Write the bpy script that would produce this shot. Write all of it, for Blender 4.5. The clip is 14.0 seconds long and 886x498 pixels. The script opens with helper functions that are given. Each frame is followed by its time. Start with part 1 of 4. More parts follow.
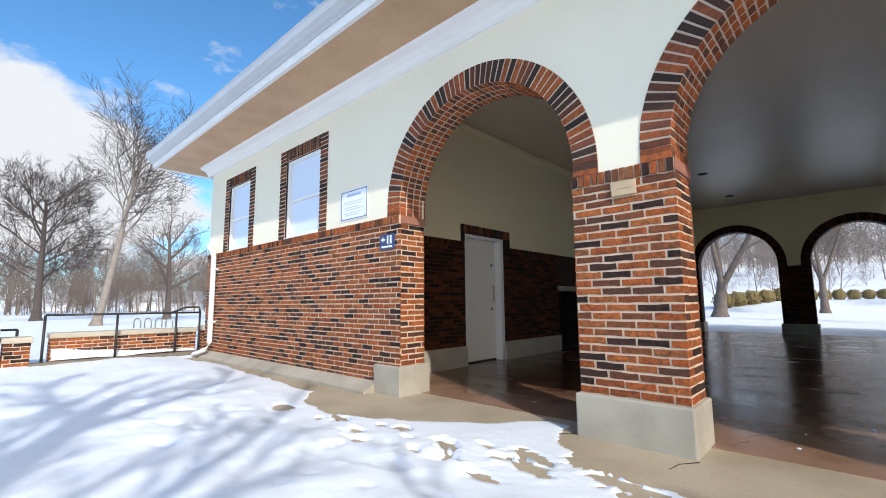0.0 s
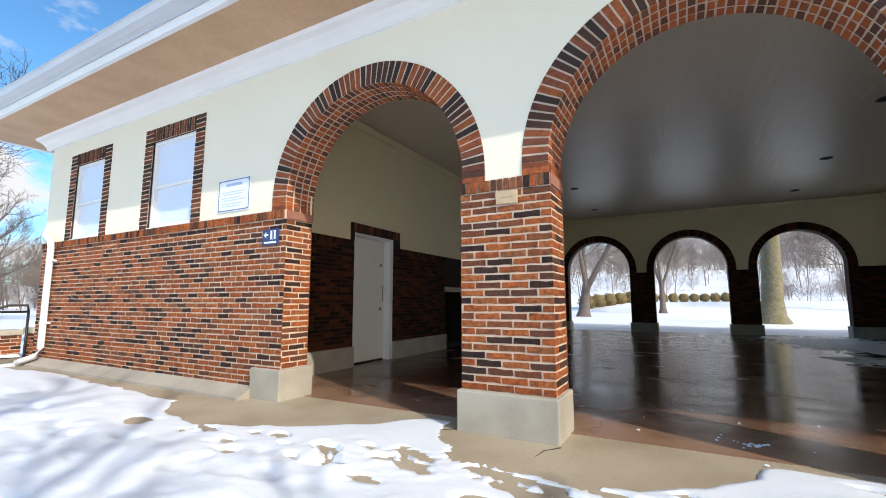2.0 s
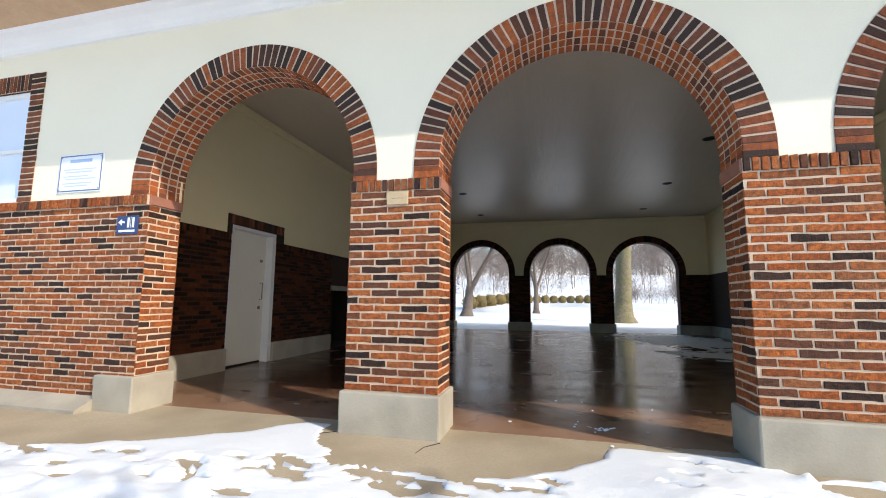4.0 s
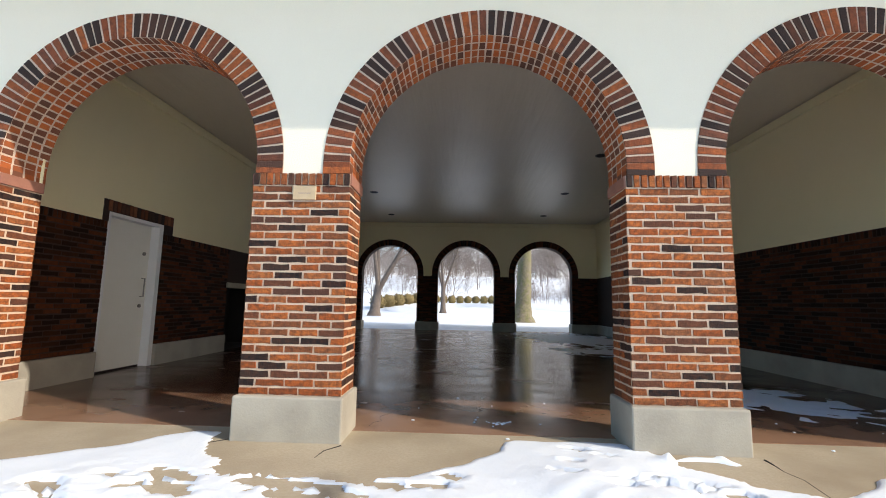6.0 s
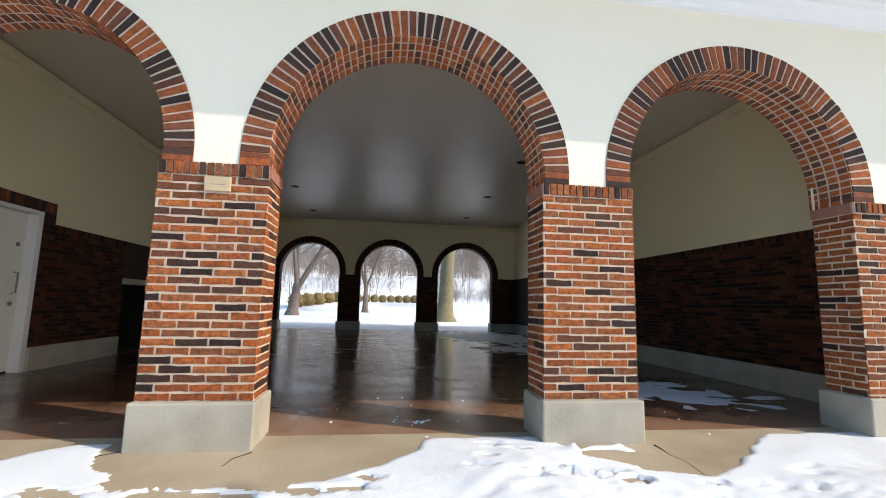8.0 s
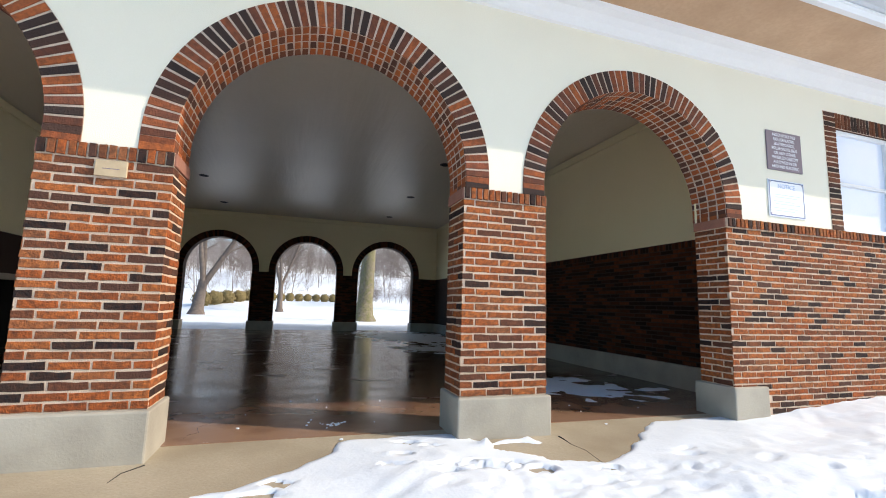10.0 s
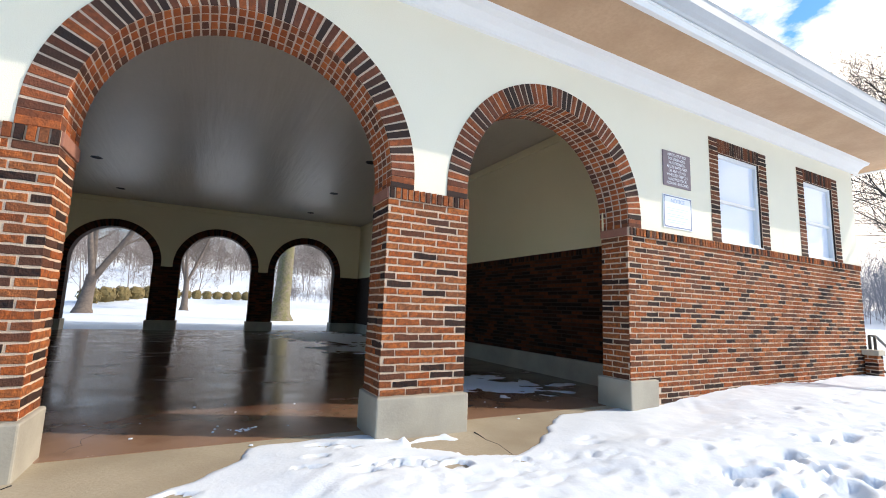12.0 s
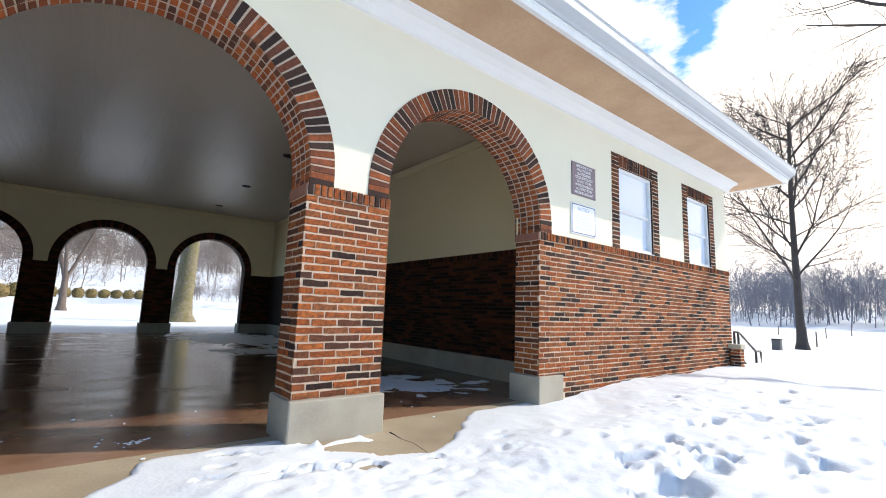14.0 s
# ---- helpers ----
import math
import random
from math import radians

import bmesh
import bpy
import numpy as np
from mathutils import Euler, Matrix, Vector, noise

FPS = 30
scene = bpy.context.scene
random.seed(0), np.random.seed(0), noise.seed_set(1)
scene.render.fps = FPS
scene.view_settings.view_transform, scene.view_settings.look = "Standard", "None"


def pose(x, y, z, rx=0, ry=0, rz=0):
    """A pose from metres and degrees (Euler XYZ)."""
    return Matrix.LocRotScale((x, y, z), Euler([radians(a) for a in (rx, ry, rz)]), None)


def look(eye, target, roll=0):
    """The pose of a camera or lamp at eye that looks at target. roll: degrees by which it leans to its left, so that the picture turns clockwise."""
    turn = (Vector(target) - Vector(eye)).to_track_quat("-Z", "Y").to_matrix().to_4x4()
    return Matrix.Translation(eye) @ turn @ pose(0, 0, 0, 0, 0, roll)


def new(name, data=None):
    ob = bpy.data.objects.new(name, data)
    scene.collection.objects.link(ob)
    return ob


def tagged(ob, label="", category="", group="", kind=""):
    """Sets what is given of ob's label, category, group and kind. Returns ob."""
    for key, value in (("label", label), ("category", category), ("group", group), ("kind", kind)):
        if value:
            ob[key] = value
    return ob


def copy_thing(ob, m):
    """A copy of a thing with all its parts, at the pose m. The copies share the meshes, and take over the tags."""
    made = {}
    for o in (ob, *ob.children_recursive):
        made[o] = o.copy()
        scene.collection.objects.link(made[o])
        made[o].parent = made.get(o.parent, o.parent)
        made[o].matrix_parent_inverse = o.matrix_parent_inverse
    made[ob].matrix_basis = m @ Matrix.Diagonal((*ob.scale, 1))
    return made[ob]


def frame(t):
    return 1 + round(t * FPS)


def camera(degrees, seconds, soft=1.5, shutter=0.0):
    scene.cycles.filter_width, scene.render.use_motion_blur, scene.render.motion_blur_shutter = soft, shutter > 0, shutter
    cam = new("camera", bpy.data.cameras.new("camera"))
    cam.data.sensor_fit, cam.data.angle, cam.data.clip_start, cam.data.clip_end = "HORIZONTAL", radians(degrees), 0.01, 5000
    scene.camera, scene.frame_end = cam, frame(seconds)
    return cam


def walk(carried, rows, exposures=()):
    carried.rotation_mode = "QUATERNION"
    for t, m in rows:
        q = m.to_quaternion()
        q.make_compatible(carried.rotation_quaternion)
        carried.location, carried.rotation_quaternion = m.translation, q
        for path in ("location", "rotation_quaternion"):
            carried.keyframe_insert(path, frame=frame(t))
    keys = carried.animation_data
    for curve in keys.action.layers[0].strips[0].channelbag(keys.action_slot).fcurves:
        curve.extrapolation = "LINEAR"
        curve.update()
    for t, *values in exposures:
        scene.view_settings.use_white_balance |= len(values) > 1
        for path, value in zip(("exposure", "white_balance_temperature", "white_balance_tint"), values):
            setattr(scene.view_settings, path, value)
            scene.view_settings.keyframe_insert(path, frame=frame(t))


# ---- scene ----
cam = camera(90.54, 14.0, soft=1.0)
PATH = [
    (0.0, (-0.222, -3.384, 1.039), (-6.987, 3.880, 2.255), -0.47),
    (0.5, (-0.218, -3.385, 1.041), (-6.479, 4.318, 2.248), -0.37),
    (1.0, (-0.215, -3.387, 1.042), (-5.943, 4.721, 2.248), -0.20),
    (1.5, (-0.211, -3.389, 1.043), (-5.470, 5.032, 2.246), -0.16),
    (2.0, (-0.208, -3.390, 1.044), (-4.970, 5.321, 2.243), -0.04),
    (2.5, (-0.205, -3.392, 1.045), (-4.438, 5.588, 2.240), 0.14),
    (3.0, (-0.202, -3.394, 1.046), (-3.843, 5.843, 2.240), 0.29),
    (3.5, (-0.200, -3.397, 1.048), (-3.204, 6.067, 2.240), 0.42),
    (4.0, (-0.198, -3.399, 1.049), (-2.639, 6.224, 2.246), 0.58),
    (6.5, (-0.189, -3.413, 1.053), (-0.159, 6.512, 2.273), 1.15),
    (7.0, (-0.189, -3.416, 1.054), (0.265, 6.498, 2.280), 1.22),
    (9.5, (-0.187, -3.434, 1.058), (2.411, 6.140, 2.319), 1.60),
    (10.0, (-0.188, -3.438, 1.059), (2.842, 6.007, 2.333), 1.69),
    (10.5, (-0.188, -3.442, 1.059), (3.249, 5.861, 2.345), 1.80),
    (11.0, (-0.189, -3.446, 1.060), (3.654, 5.695, 2.354), 1.88),
    (11.5, (-0.190, -3.451, 1.061), (4.013, 5.529, 2.364), 1.95),
    (12.0, (-0.191, -3.455, 1.061), (4.432, 5.313, 2.382), 2.06),
    (12.5, (-0.193, -3.460, 1.062), (4.816, 5.091, 2.401), 2.04),
    (13.0, (-0.195, -3.464, 1.062), (5.198, 4.848, 2.414), 2.09),
    (13.5, (-0.197, -3.469, 1.063), (5.563, 4.590, 2.429), 2.12),
    (14.0, (-0.199, -3.474, 1.063), (5.932, 4.304, 2.446), 2.06),
]
walk(cam, [(t, look(eye, target, lean)) for t, eye, target, lean in PATH], [(0.0, -0.22, 6180, 10), (2.0, -0.12, 6380, 10), (4.0, -0.03, 6620, 10), (9.5, -0.04, 6560, 10), (14.0, -0.06, 6420, 10)])

# ---- light ----
SUN_X, SUN_Y = 1.0, -0.46                       # the way the pier shadows point back over the floor
SUN_EL, SUN_AZ = 34.0, math.atan2(SUN_X, SUN_Y)
_h = math.hypot(SUN_X, SUN_Y)
SUN_DIR = Vector((SUN_X / _h * math.cos(radians(SUN_EL)), SUN_Y / _h * math.cos(radians(SUN_EL)), math.sin(radians(SUN_EL))))
world = bpy.data.worlds.new("winter_sky")
scene.world = world
world.use_nodes = True
wn, wl = world.node_tree.nodes, world.node_tree.links
wn.clear()
w_out = wn.new("ShaderNodeOutputWorld")
w_bg = wn.new("ShaderNodeBackground")
w_sky = wn.new("ShaderNodeTexSky")
w_sky.sky_type, w_sky.sun_disc = "NISHITA", False
w_sky.sun_elevation, w_sky.sun_rotation = radians(SUN_EL), SUN_AZ
w_sky.air_density, w_sky.dust_density, w_sky.ozone_density = 1.0, 0.3, 2.5
w_co = wn.new("ShaderNodeTexCoord")


def w_math(op, a, b):
    n = wn.new("ShaderNodeMath")
    n.operation = op
    for k, q in enumerate((a, b)):
        if isinstance(q, (int, float)):
            n.inputs[k].default_value = q
        else:
            wl.new(q, n.inputs[k])
    return n.outputs["Value"]


def w_cone(direction, degrees, amount):
    """A soft round bank of cloud (or a gap in it) about one direction."""
    dot = wn.new("ShaderNodeVectorMath")
    dot.operation = "DOT_PRODUCT"
    dot.inputs[1].default_value = Vector(direction).normalized()
    wl.new(w_co.outputs["Generated"], dot.inputs[0])
    r = wn.new("ShaderNodeMapRange")
    r.interpolation_type = "SMOOTHSTEP"
    r.inputs["From Min"].default_value, r.inputs["From Max"].default_value = math.cos(radians(degrees)), 1.0
    r.inputs["To Max"].default_value = amount
    wl.new(dot.outputs["Value"], r.inputs["Value"])
    return r.outputs["Result"]


w_map = wn.new("ShaderNodeMapping")
w_map.inputs["Scale"].default_value = (1.0, 1.0, 2.2)
w_noise = wn.new("ShaderNodeTexNoise")
w_noise.inputs["Scale"].default_value, w_noise.inputs["Detail"].default_value, w_noise.inputs["Roughness"].default_value = 6.5, 8.0, 0.58
wl.new(w_co.outputs["Generated"], w_map.inputs["Vector"])
wl.new(w_map.outputs["Vector"], w_noise.inputs["Vector"])
cover = w_math("SUBTRACT", w_math("MULTIPLY", w_noise.outputs["Fac"], 1.7), 0.61)
for direction, degrees, amount in (((-.955, -.03, .295), 9, .36), ((-.951, .09, .285), 7, .33), ((-.969, .145, .205), 9, .43), ((-.975, .02, .19), 10, .22),
                                   ((1, -.1, .25), 78, .75), ((.3, 1, .2), 60, .55), ((.766, .355, .536), 9, -.62), ((-1, .1, .04), 24, .42)):
    cover = w_math("ADD", cover, w_cone(direction, degrees, amount))
w_ramp = wn.new("ShaderNodeValToRGB")
w_ramp.color_ramp.elements[0].position, w_ramp.color_ramp.elements[1].position = 0.42, 0.74
wl.new(cover, w_ramp.inputs["Fac"])
# clouds are brighter towards the sun
w_cloud = wn.new("ShaderNodeMix")
w_cloud.data_type = "RGBA"
w_cloud.inputs["A"].default_value, w_cloud.inputs["B"].default_value = (7.4, 7.4, 7.5, 1), (18.0, 16.2, 14.4, 1)
wl.new(w_cone(SUN_DIR, 80, 1.0), w_cloud.inputs["Factor"])
w_tint = wn.new("ShaderNodeMix")
w_tint.data_type, w_tint.blend_type = "RGBA", "MULTIPLY"
w_tint.inputs["Factor"].default_value = 1.0
w_tint.inputs["B"].default_value = (0.98, 1.52, 1.75, 1)
wl.new(w_sky.outputs["Color"], w_tint.inputs["A"])
w_mix = wn.new("ShaderNodeMix")
w_mix.data_type = "RGBA"
wl.new(w_ramp.outputs["Color"], w_mix.inputs["Factor"])
wl.new(w_tint.outputs["Result"], w_mix.inputs["A"])
wl.new(w_cloud.outputs["Result"], w_mix.inputs["B"])
wl.new(w_mix.outputs["Result"], w_bg.inputs["Color"])
w_bg.inputs["Strength"].default_value = 0.14
wl.new(w_bg.outputs["Background"], w_out.inputs["Surface"])

sun_data = bpy.data.lights.new("sun", "SUN")
sun_data.energy, sun_data.angle, sun_data.color = 4.5, radians(0.5), (1.0, 0.915, 0.79)
sun_ob = new("sun", sun_data)
sun_ob.matrix_world = look(SUN_DIR * 40, (0, 0, 0))


# ---- materials ----
def mat(name, base, rough=0.8, metal=0.0, spots=None, scale=6.0, amount=0.35, bump=0.0, bump_scale=60.0, fine=None, spec=0.5, per=None):
    """A node material: base colour with broad stains and fine grain, and relief. per: 'object' or 'island' with a list of colours."""
    m = bpy.data.materials.new(name)
    m.use_nodes = True
    nt = m.node_tree
    b = nt.nodes["Principled BSDF"]
    b.inputs["Roughness"].default_value, b.inputs["Metallic"].default_value = rough, metal
    b.inputs["Specular IOR Level"].default_value = spec
    co = nt.nodes.new("ShaderNodeTexCoord")
    if per:
        kind, colours = per
        if kind == "object":
            src = nt.nodes.new("ShaderNodeObjectInfo").outputs["Random"]
        else:
            src = nt.nodes.new("ShaderNodeNewGeometry").outputs["Random Per Island"]
        ramp = nt.nodes.new("ShaderNodeValToRGB")
        ramp.color_ramp.interpolation = "CONSTANT"
        el = ramp.color_ramp.elements
        while len(el) < len(colours):
            el.new(0.5)
        for i, c in enumerate(colours):
            el[i].position = i / len(colours)
            el[i].color = (*c, 1)
        nt.links.new(src, ramp.inputs["Fac"])
        colour = ramp.outputs["Color"]
    else:
        rgb = nt.nodes.new("ShaderNodeRGB")
        rgb.outputs[0].default_value = (*base, 1)
        colour = rgb.outputs[0]
    geo = nt.nodes.new("ShaderNodeNewGeometry")
    for sc, am, col in ((scale, amount, spots), (bump_scale * 0.7, amount * 0.6, fine or spots)):
        n = nt.nodes.new("ShaderNodeTexNoise")
        n.inputs["Scale"].default_value, n.inputs["Detail"].default_value = sc, 5.0
        nt.links.new(geo.outputs["Position"], n.inputs["Vector"])
        r = nt.nodes.new("ShaderNodeMapRange")
        r.inputs["From Min"].default_value, r.inputs["From Max"].default_value = 0.38, 0.68
        r.inputs["To Max"].default_value = am
        nt.links.new(n.outputs["Fac"], r.inputs["Value"])
        mx = nt.nodes.new("ShaderNodeMix")
        mx.data_type = "RGBA"
        nt.links.new(r.outputs["Result"], mx.inputs["Factor"])
        nt.links.new(colour, mx.inputs["A"])
        mx.inputs["B"].default_value = (*(col or [c * 0.55 for c in base]), 1)
        colour = mx.outputs["Result"]
    nt.links.new(colour, b.inputs["Base Color"])
    if bump:
        n = nt.nodes.new("ShaderNodeTexNoise")
        n.inputs["Scale"].default_value, n.inputs["Detail"].default_value = bump_scale, 6.0
        nt.links.new(geo.outputs["Position"], n.inputs["Vector"])
        bp = nt.nodes.new("ShaderNodeBump")
        bp.inputs["Strength"].default_value, bp.inputs["Distance"].default_value = bump, 0.01
        nt.links.new(n.outputs["Fac"], bp.inputs["Height"])
        nt.links.new(bp.outputs["Normal"], b.inputs["Normal"])
    return m


BRICKS = [(0.48, 0.135, 0.036), (0.40, 0.102, 0.027), (0.020, 0.016, 0.016), (0.47, 0.152, 0.048), (0.30, 0.080, 0.026), (0.40, 0.132, 0.046),
          (0.10, 0.046, 0.032), (0.43, 0.110, 0.029), (0.33, 0.120, 0.050), (0.014, 0.012, 0.014), (0.38, 0.098, 0.026), (0.20, 0.068, 0.032),
          (0.49, 0.146, 0.040), (0.036, 0.024, 0.021), (0.33, 0.100, 0.034), (0.26, 0.088, 0.036), (0.42, 0.118, 0.034), (0.15, 0.056, 0.032)]
# darker set of the same brick: the hall's shade is in these colours
SHADED_BRICKS = [(0.12, 0.034, 0.012), (0.028, 0.011, 0.006), (0.085, 0.024, 0.009), (0.020, 0.009, 0.006), (0.13, 0.038, 0.013), (0.050, 0.017, 0.007)]
ARCH_BRICKS = [(.32, .092, .036), (.075, .040, .030), (.25, .070, .029), (.042, .030, .027), (.38, .105, .036), (.14, .050, .030), (.42, .115, .036), (.036, .027, .025), (.28, .085, .040), (.19, .066, .038)]
TRIM_BRICKS = [(0.20, 0.065, 0.028), (0.055, 0.032, 0.023), (0.15, 0.048, 0.022), (0.038, 0.026, 0.022), (0.25, 0.09, 0.045), (0.10, 0.045, 0.03)]
brick_one = mat("brick_single", (0.3, 0.1, 0.05), 0.9, spots=(0.085, 0.036, 0.022), scale=30, amount=0.68, bump=0.9, bump_scale=85, fine=(0.045, 0.026, 0.02), spec=0.18, per=("object", BRICKS))
brick_many = mat("brick_joined", (0.3, 0.1, 0.05), 0.9, spots=(0.085, 0.036, 0.022), scale=30, amount=0.68, bump=0.9, bump_scale=85, fine=(0.045, 0.026, 0.02), spec=0.18, per=("island", BRICKS))
brick_arch = mat("brick_arch", (0.3, 0.1, 0.05), 0.9, spec=0.18, spots=(0.06, 0.033, 0.025), scale=22, amount=0.5, bump=0.8, bump_scale=75, per=("object", ARCH_BRICKS))
brick_trim = mat("brick_trim", (0.15, 0.06, 0.03), 0.9, spec=0.18, spots=(0.05, 0.03, 0.025), scale=14, amount=0.45, bump=0.5, bump_scale=90, per=("island", TRIM_BRICKS))
brick_shaded = mat("brick_shaded", (0.15, 0.06, 0.03), 0.8, spots=(0.02, 0.011, 0.009), scale=14, amount=0.45, bump=0.5, bump_scale=90, spec=0.12, per=("island", SHADED_BRICKS))
brick_shaded_one = mat("brick_shaded_single", (0.15, 0.06, 0.03), 0.8, spots=(0.02, 0.011, 0.009), scale=14, amount=0.45, bump=0.5, bump_scale=90, spec=0.12, per=("object", SHADED_BRICKS))
brick_soffit = mat("brick_soffit", (0.3, 0.1, 0.05), 0.9, spec=0.18, spots=(0.16, 0.075, 0.05), scale=14, amount=0.4, bump=0.5, bump_scale=90, per=("object", [BRICKS[0], BRICKS[1], BRICKS[4], BRICKS[7], BRICKS[6], BRICKS[10], BRICKS[11], BRICKS[17]]))
terra = mat("terracotta", (0.34, 0.15, 0.10), 0.85, spots=(0.24, 0.10, 0.07), scale=8, amount=0.5, bump=0.3, bump_scale=80)
brick_trim_one = mat("brick_trim_single", (0.15, 0.06, 0.03), 0.9, spec=0.18, spots=(0.05, 0.03, 0.025), scale=14, amount=0.45, bump=0.5, bump_scale=90, per=("object", TRIM_BRICKS))
mortar = mat("mortar", (0.67, 0.52, 0.395), 0.95, spots=(0.52, 0.37, 0.26), scale=3, amount=0.5, bump=0.6, bump_scale=140)
mortar_aged = mat("mortar_aged", (0.62, 0.49, 0.39), 0.95, spots=(0.42, 0.31, 0.23), scale=5, amount=0.6, bump=0.6, bump_scale=140)
# near-black copy of the mortar, with the hall's shade in its colour
mortar_shaded = mat("mortar_shaded", (0.040, 0.020, 0.014), 0.95, spots=(0.04, 0.021, 0.015), scale=3, amount=0.5, bump=0.6, bump_scale=140)
stucco = mat("cream_stucco", (0.84, 0.79, 0.65), 0.9, spots=(0.77, 0.72, 0.58), scale=1.3, amount=0.35, bump=0.25, bump_scale=120)
stucco_inside = mat("inside_stucco", (0.86, 0.77, 0.50), 0.85, spots=(0.80, 0.70, 0.44), scale=0.9, amount=0.4, bump=0.2, bump_scale=120)
ceiling_paint = mat("ceiling_paint", (0.68, 0.60, 0.48), 0.36, spots=(0.61, 0.53, 0.41), scale=0.5, amount=0.5, bump=0.05, bump_scale=30)
white_paint = mat("white_paint", (0.80, 0.80, 0.80), 0.5, spots=(0.68, 0.68, 0.68), scale=2.0, amount=0.25, bump=0.06, bump_scale=60)
gutter_paint = mat("gutter_paint", (0.50, 0.52, 0.55), 0.4, spots=(0.40, 0.42, 0.45), scale=1.5, amount=0.4)
soffit_paint = mat("soffit_board", (0.56, 0.38, 0.24), 0.8, spots=(0.42, 0.27, 0.16), scale=2.2, amount=0.55, bump=0.1, bump_scale=40)
concrete = mat("footing_concrete", (0.42, 0.385, 0.32), 0.9, spots=(0.25, 0.225, 0.185), scale=2.6, amount=0.6, bump=0.18, bump_scale=70, fine=(0.40, 0.36, 0.29))
apron_mat = mat("apron_concrete", (0.45, 0.385, 0.285), 0.62, spots=(0.27, 0.215, 0.145), scale=1.3, amount=0.75, bump=0.3, bump_scale=60, fine=(0.34, 0.28, 0.19))
damp_concrete = mat("damp_concrete", (0.19, 0.165, 0.13), 0.7, spots=(0.11, 0.095, 0.075), scale=3, amount=0.6, bump=0.3, bump_scale=60)
limestone = mat("limestone", (0.50, 0.45, 0.36), 0.9, spots=(0.36, 0.32, 0.25), scale=4, amount=0.5, bump=0.3, bump_scale=70)
black_metal = mat("black_metal", (0.02, 0.02, 0.022), 0.45, metal=0.3, spots=(0.05, 0.04, 0.035), scale=8, amount=0.3)
bark = mat("bark", (0.17, 0.135, 0.115), 0.95, spots=(0.08, 0.065, 0.055), scale=5, amount=0.6, bump=0.9, bump_scale=25)
bark_dark = mat("dark_bark", (0.085, 0.07, 0.065), 0.95, spots=(0.05, 0.042, 0.04), scale=5, amount=0.6, bump=0.9, bump_scale=25)
bark_pale = mat("pale_bark", (0.27, 0.24, 0.21), 0.95, spots=(0.16, 0.14, 0.12), scale=3, amount=0.6, bump=0.7, bump_scale=25)
bark_moss = mat("mossy_bark", (0.19, 0.18, 0.085), 0.95, spots=(0.24, 0.20, 0.16), scale=4.5, amount=0.95, bump=1.0, bump_scale=16, fine=(0.09, 0.08, 0.05))
wood_bark = mat("wood_bark", (0.20, 0.165, 0.145), 0.95, spots=(0.14, 0.115, 0.10), scale=0.4, amount=0.5)
# the blue haze of distance is mixed into this bark's colour
haze_blue_bark = mat("hazy_bark", (0.27, 0.265, 0.30), 0.95, spots=(0.19, 0.19, 0.22), scale=0.4, amount=0.5)
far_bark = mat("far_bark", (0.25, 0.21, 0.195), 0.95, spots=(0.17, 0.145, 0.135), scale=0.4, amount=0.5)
hedge_mat = mat("hedge_leaves", (0.27, 0.20, 0.085), 0.9, spots=(0.15, 0.12, 0.045), scale=5, amount=0.7, bump=0.8, bump_scale=20)
door_paint = mat("door_paint", (0.84, 0.82, 0.75), 0.5, spots=(0.78, 0.75, 0.67), scale=2, amount=0.3)
steel = mat("steel", (0.30, 0.29, 0.27), 0.35, metal=0.9, spots=(0.3, 0.28, 0.25), scale=12, amount=0.4)
# also the plain black that paints the shade at the door
soot = mat("soot", (0.025, 0.022, 0.02), 0.95, spots=(0.015, 0.013, 0.012), scale=4, amount=0.5)
sign_blue = mat("sign_blue", (0.03, 0.05, 0.16), 0.45, spots=(0.04, 0.06, 0.18), amount=0.2)
sign_white = mat("sign_white", (0.82, 0.84, 0.88), 0.4, spots=(0.74, 0.77, 0.82), scale=4, amount=0.2)
sign_purple = mat("sign_plum", (0.20, 0.15, 0.18), 0.5, spots=(0.16, 0.12, 0.15), scale=4, amount=0.3)
sign_line = mat("sign_line", (0.36, 0.47, 0.70), 0.5, amount=0.1)
brass = mat("plaque_stone", (0.55, 0.42, 0.26), 0.6, spots=(0.42, 0.30, 0.18), scale=9, amount=0.5)
pane_mat = mat("shaded_pane", (0.72, 0.78, 0.90), 0.12, spots=(0.66, 0.73, 0.88), scale=1.5, amount=0.4, spec=0.6)
roof_mat = mat("roof_shingle", (0.16, 0.15, 0.15), 0.9, spots=(0.10, 0.10, 0.10), scale=3, amount=0.5, bump=0.5, bump_scale=30)
snow_mat = mat("snow", (0.80, 0.855, 0.92), 0.55, spots=(0.72, 0.79, 0.90), scale=1.1, amount=0.3, bump=0.4, bump_scale=32, spec=0.35)
floor_mat = mat("stained_floor", (0.112, 0.044, 0.022), 0.26, spots=(0.030, 0.014, 0.009), scale=1.1, amount=0.8, bump=0.085, bump_scale=11, fine=(0.12, 0.055, 0.032))
_nt = floor_mat.node_tree
_n = _nt.nodes.new("ShaderNodeTexNoise")
_n.inputs["Scale"].default_value, _n.inputs["Detail"].default_value = 1.0, 6.0
_m = _nt.nodes.new("ShaderNodeMapping")
_m.inputs["Scale"].default_value = (1.1, 2.0, 1.0)
_g = _nt.nodes.new("ShaderNodeNewGeometry")
_r = _nt.nodes.new("ShaderNodeMapRange")
_r.inputs["From Min"].default_value, _r.inputs["From Max"].default_value = 0.35, 0.7
_r.inputs["To Min"].default_value, _r.inputs["To Max"].default_value = 0.13, 0.30
_nt.links.new(_g.outputs["Position"], _m.inputs["Vector"])
_nt.links.new(_m.outputs["Vector"], _n.inputs["Vector"])
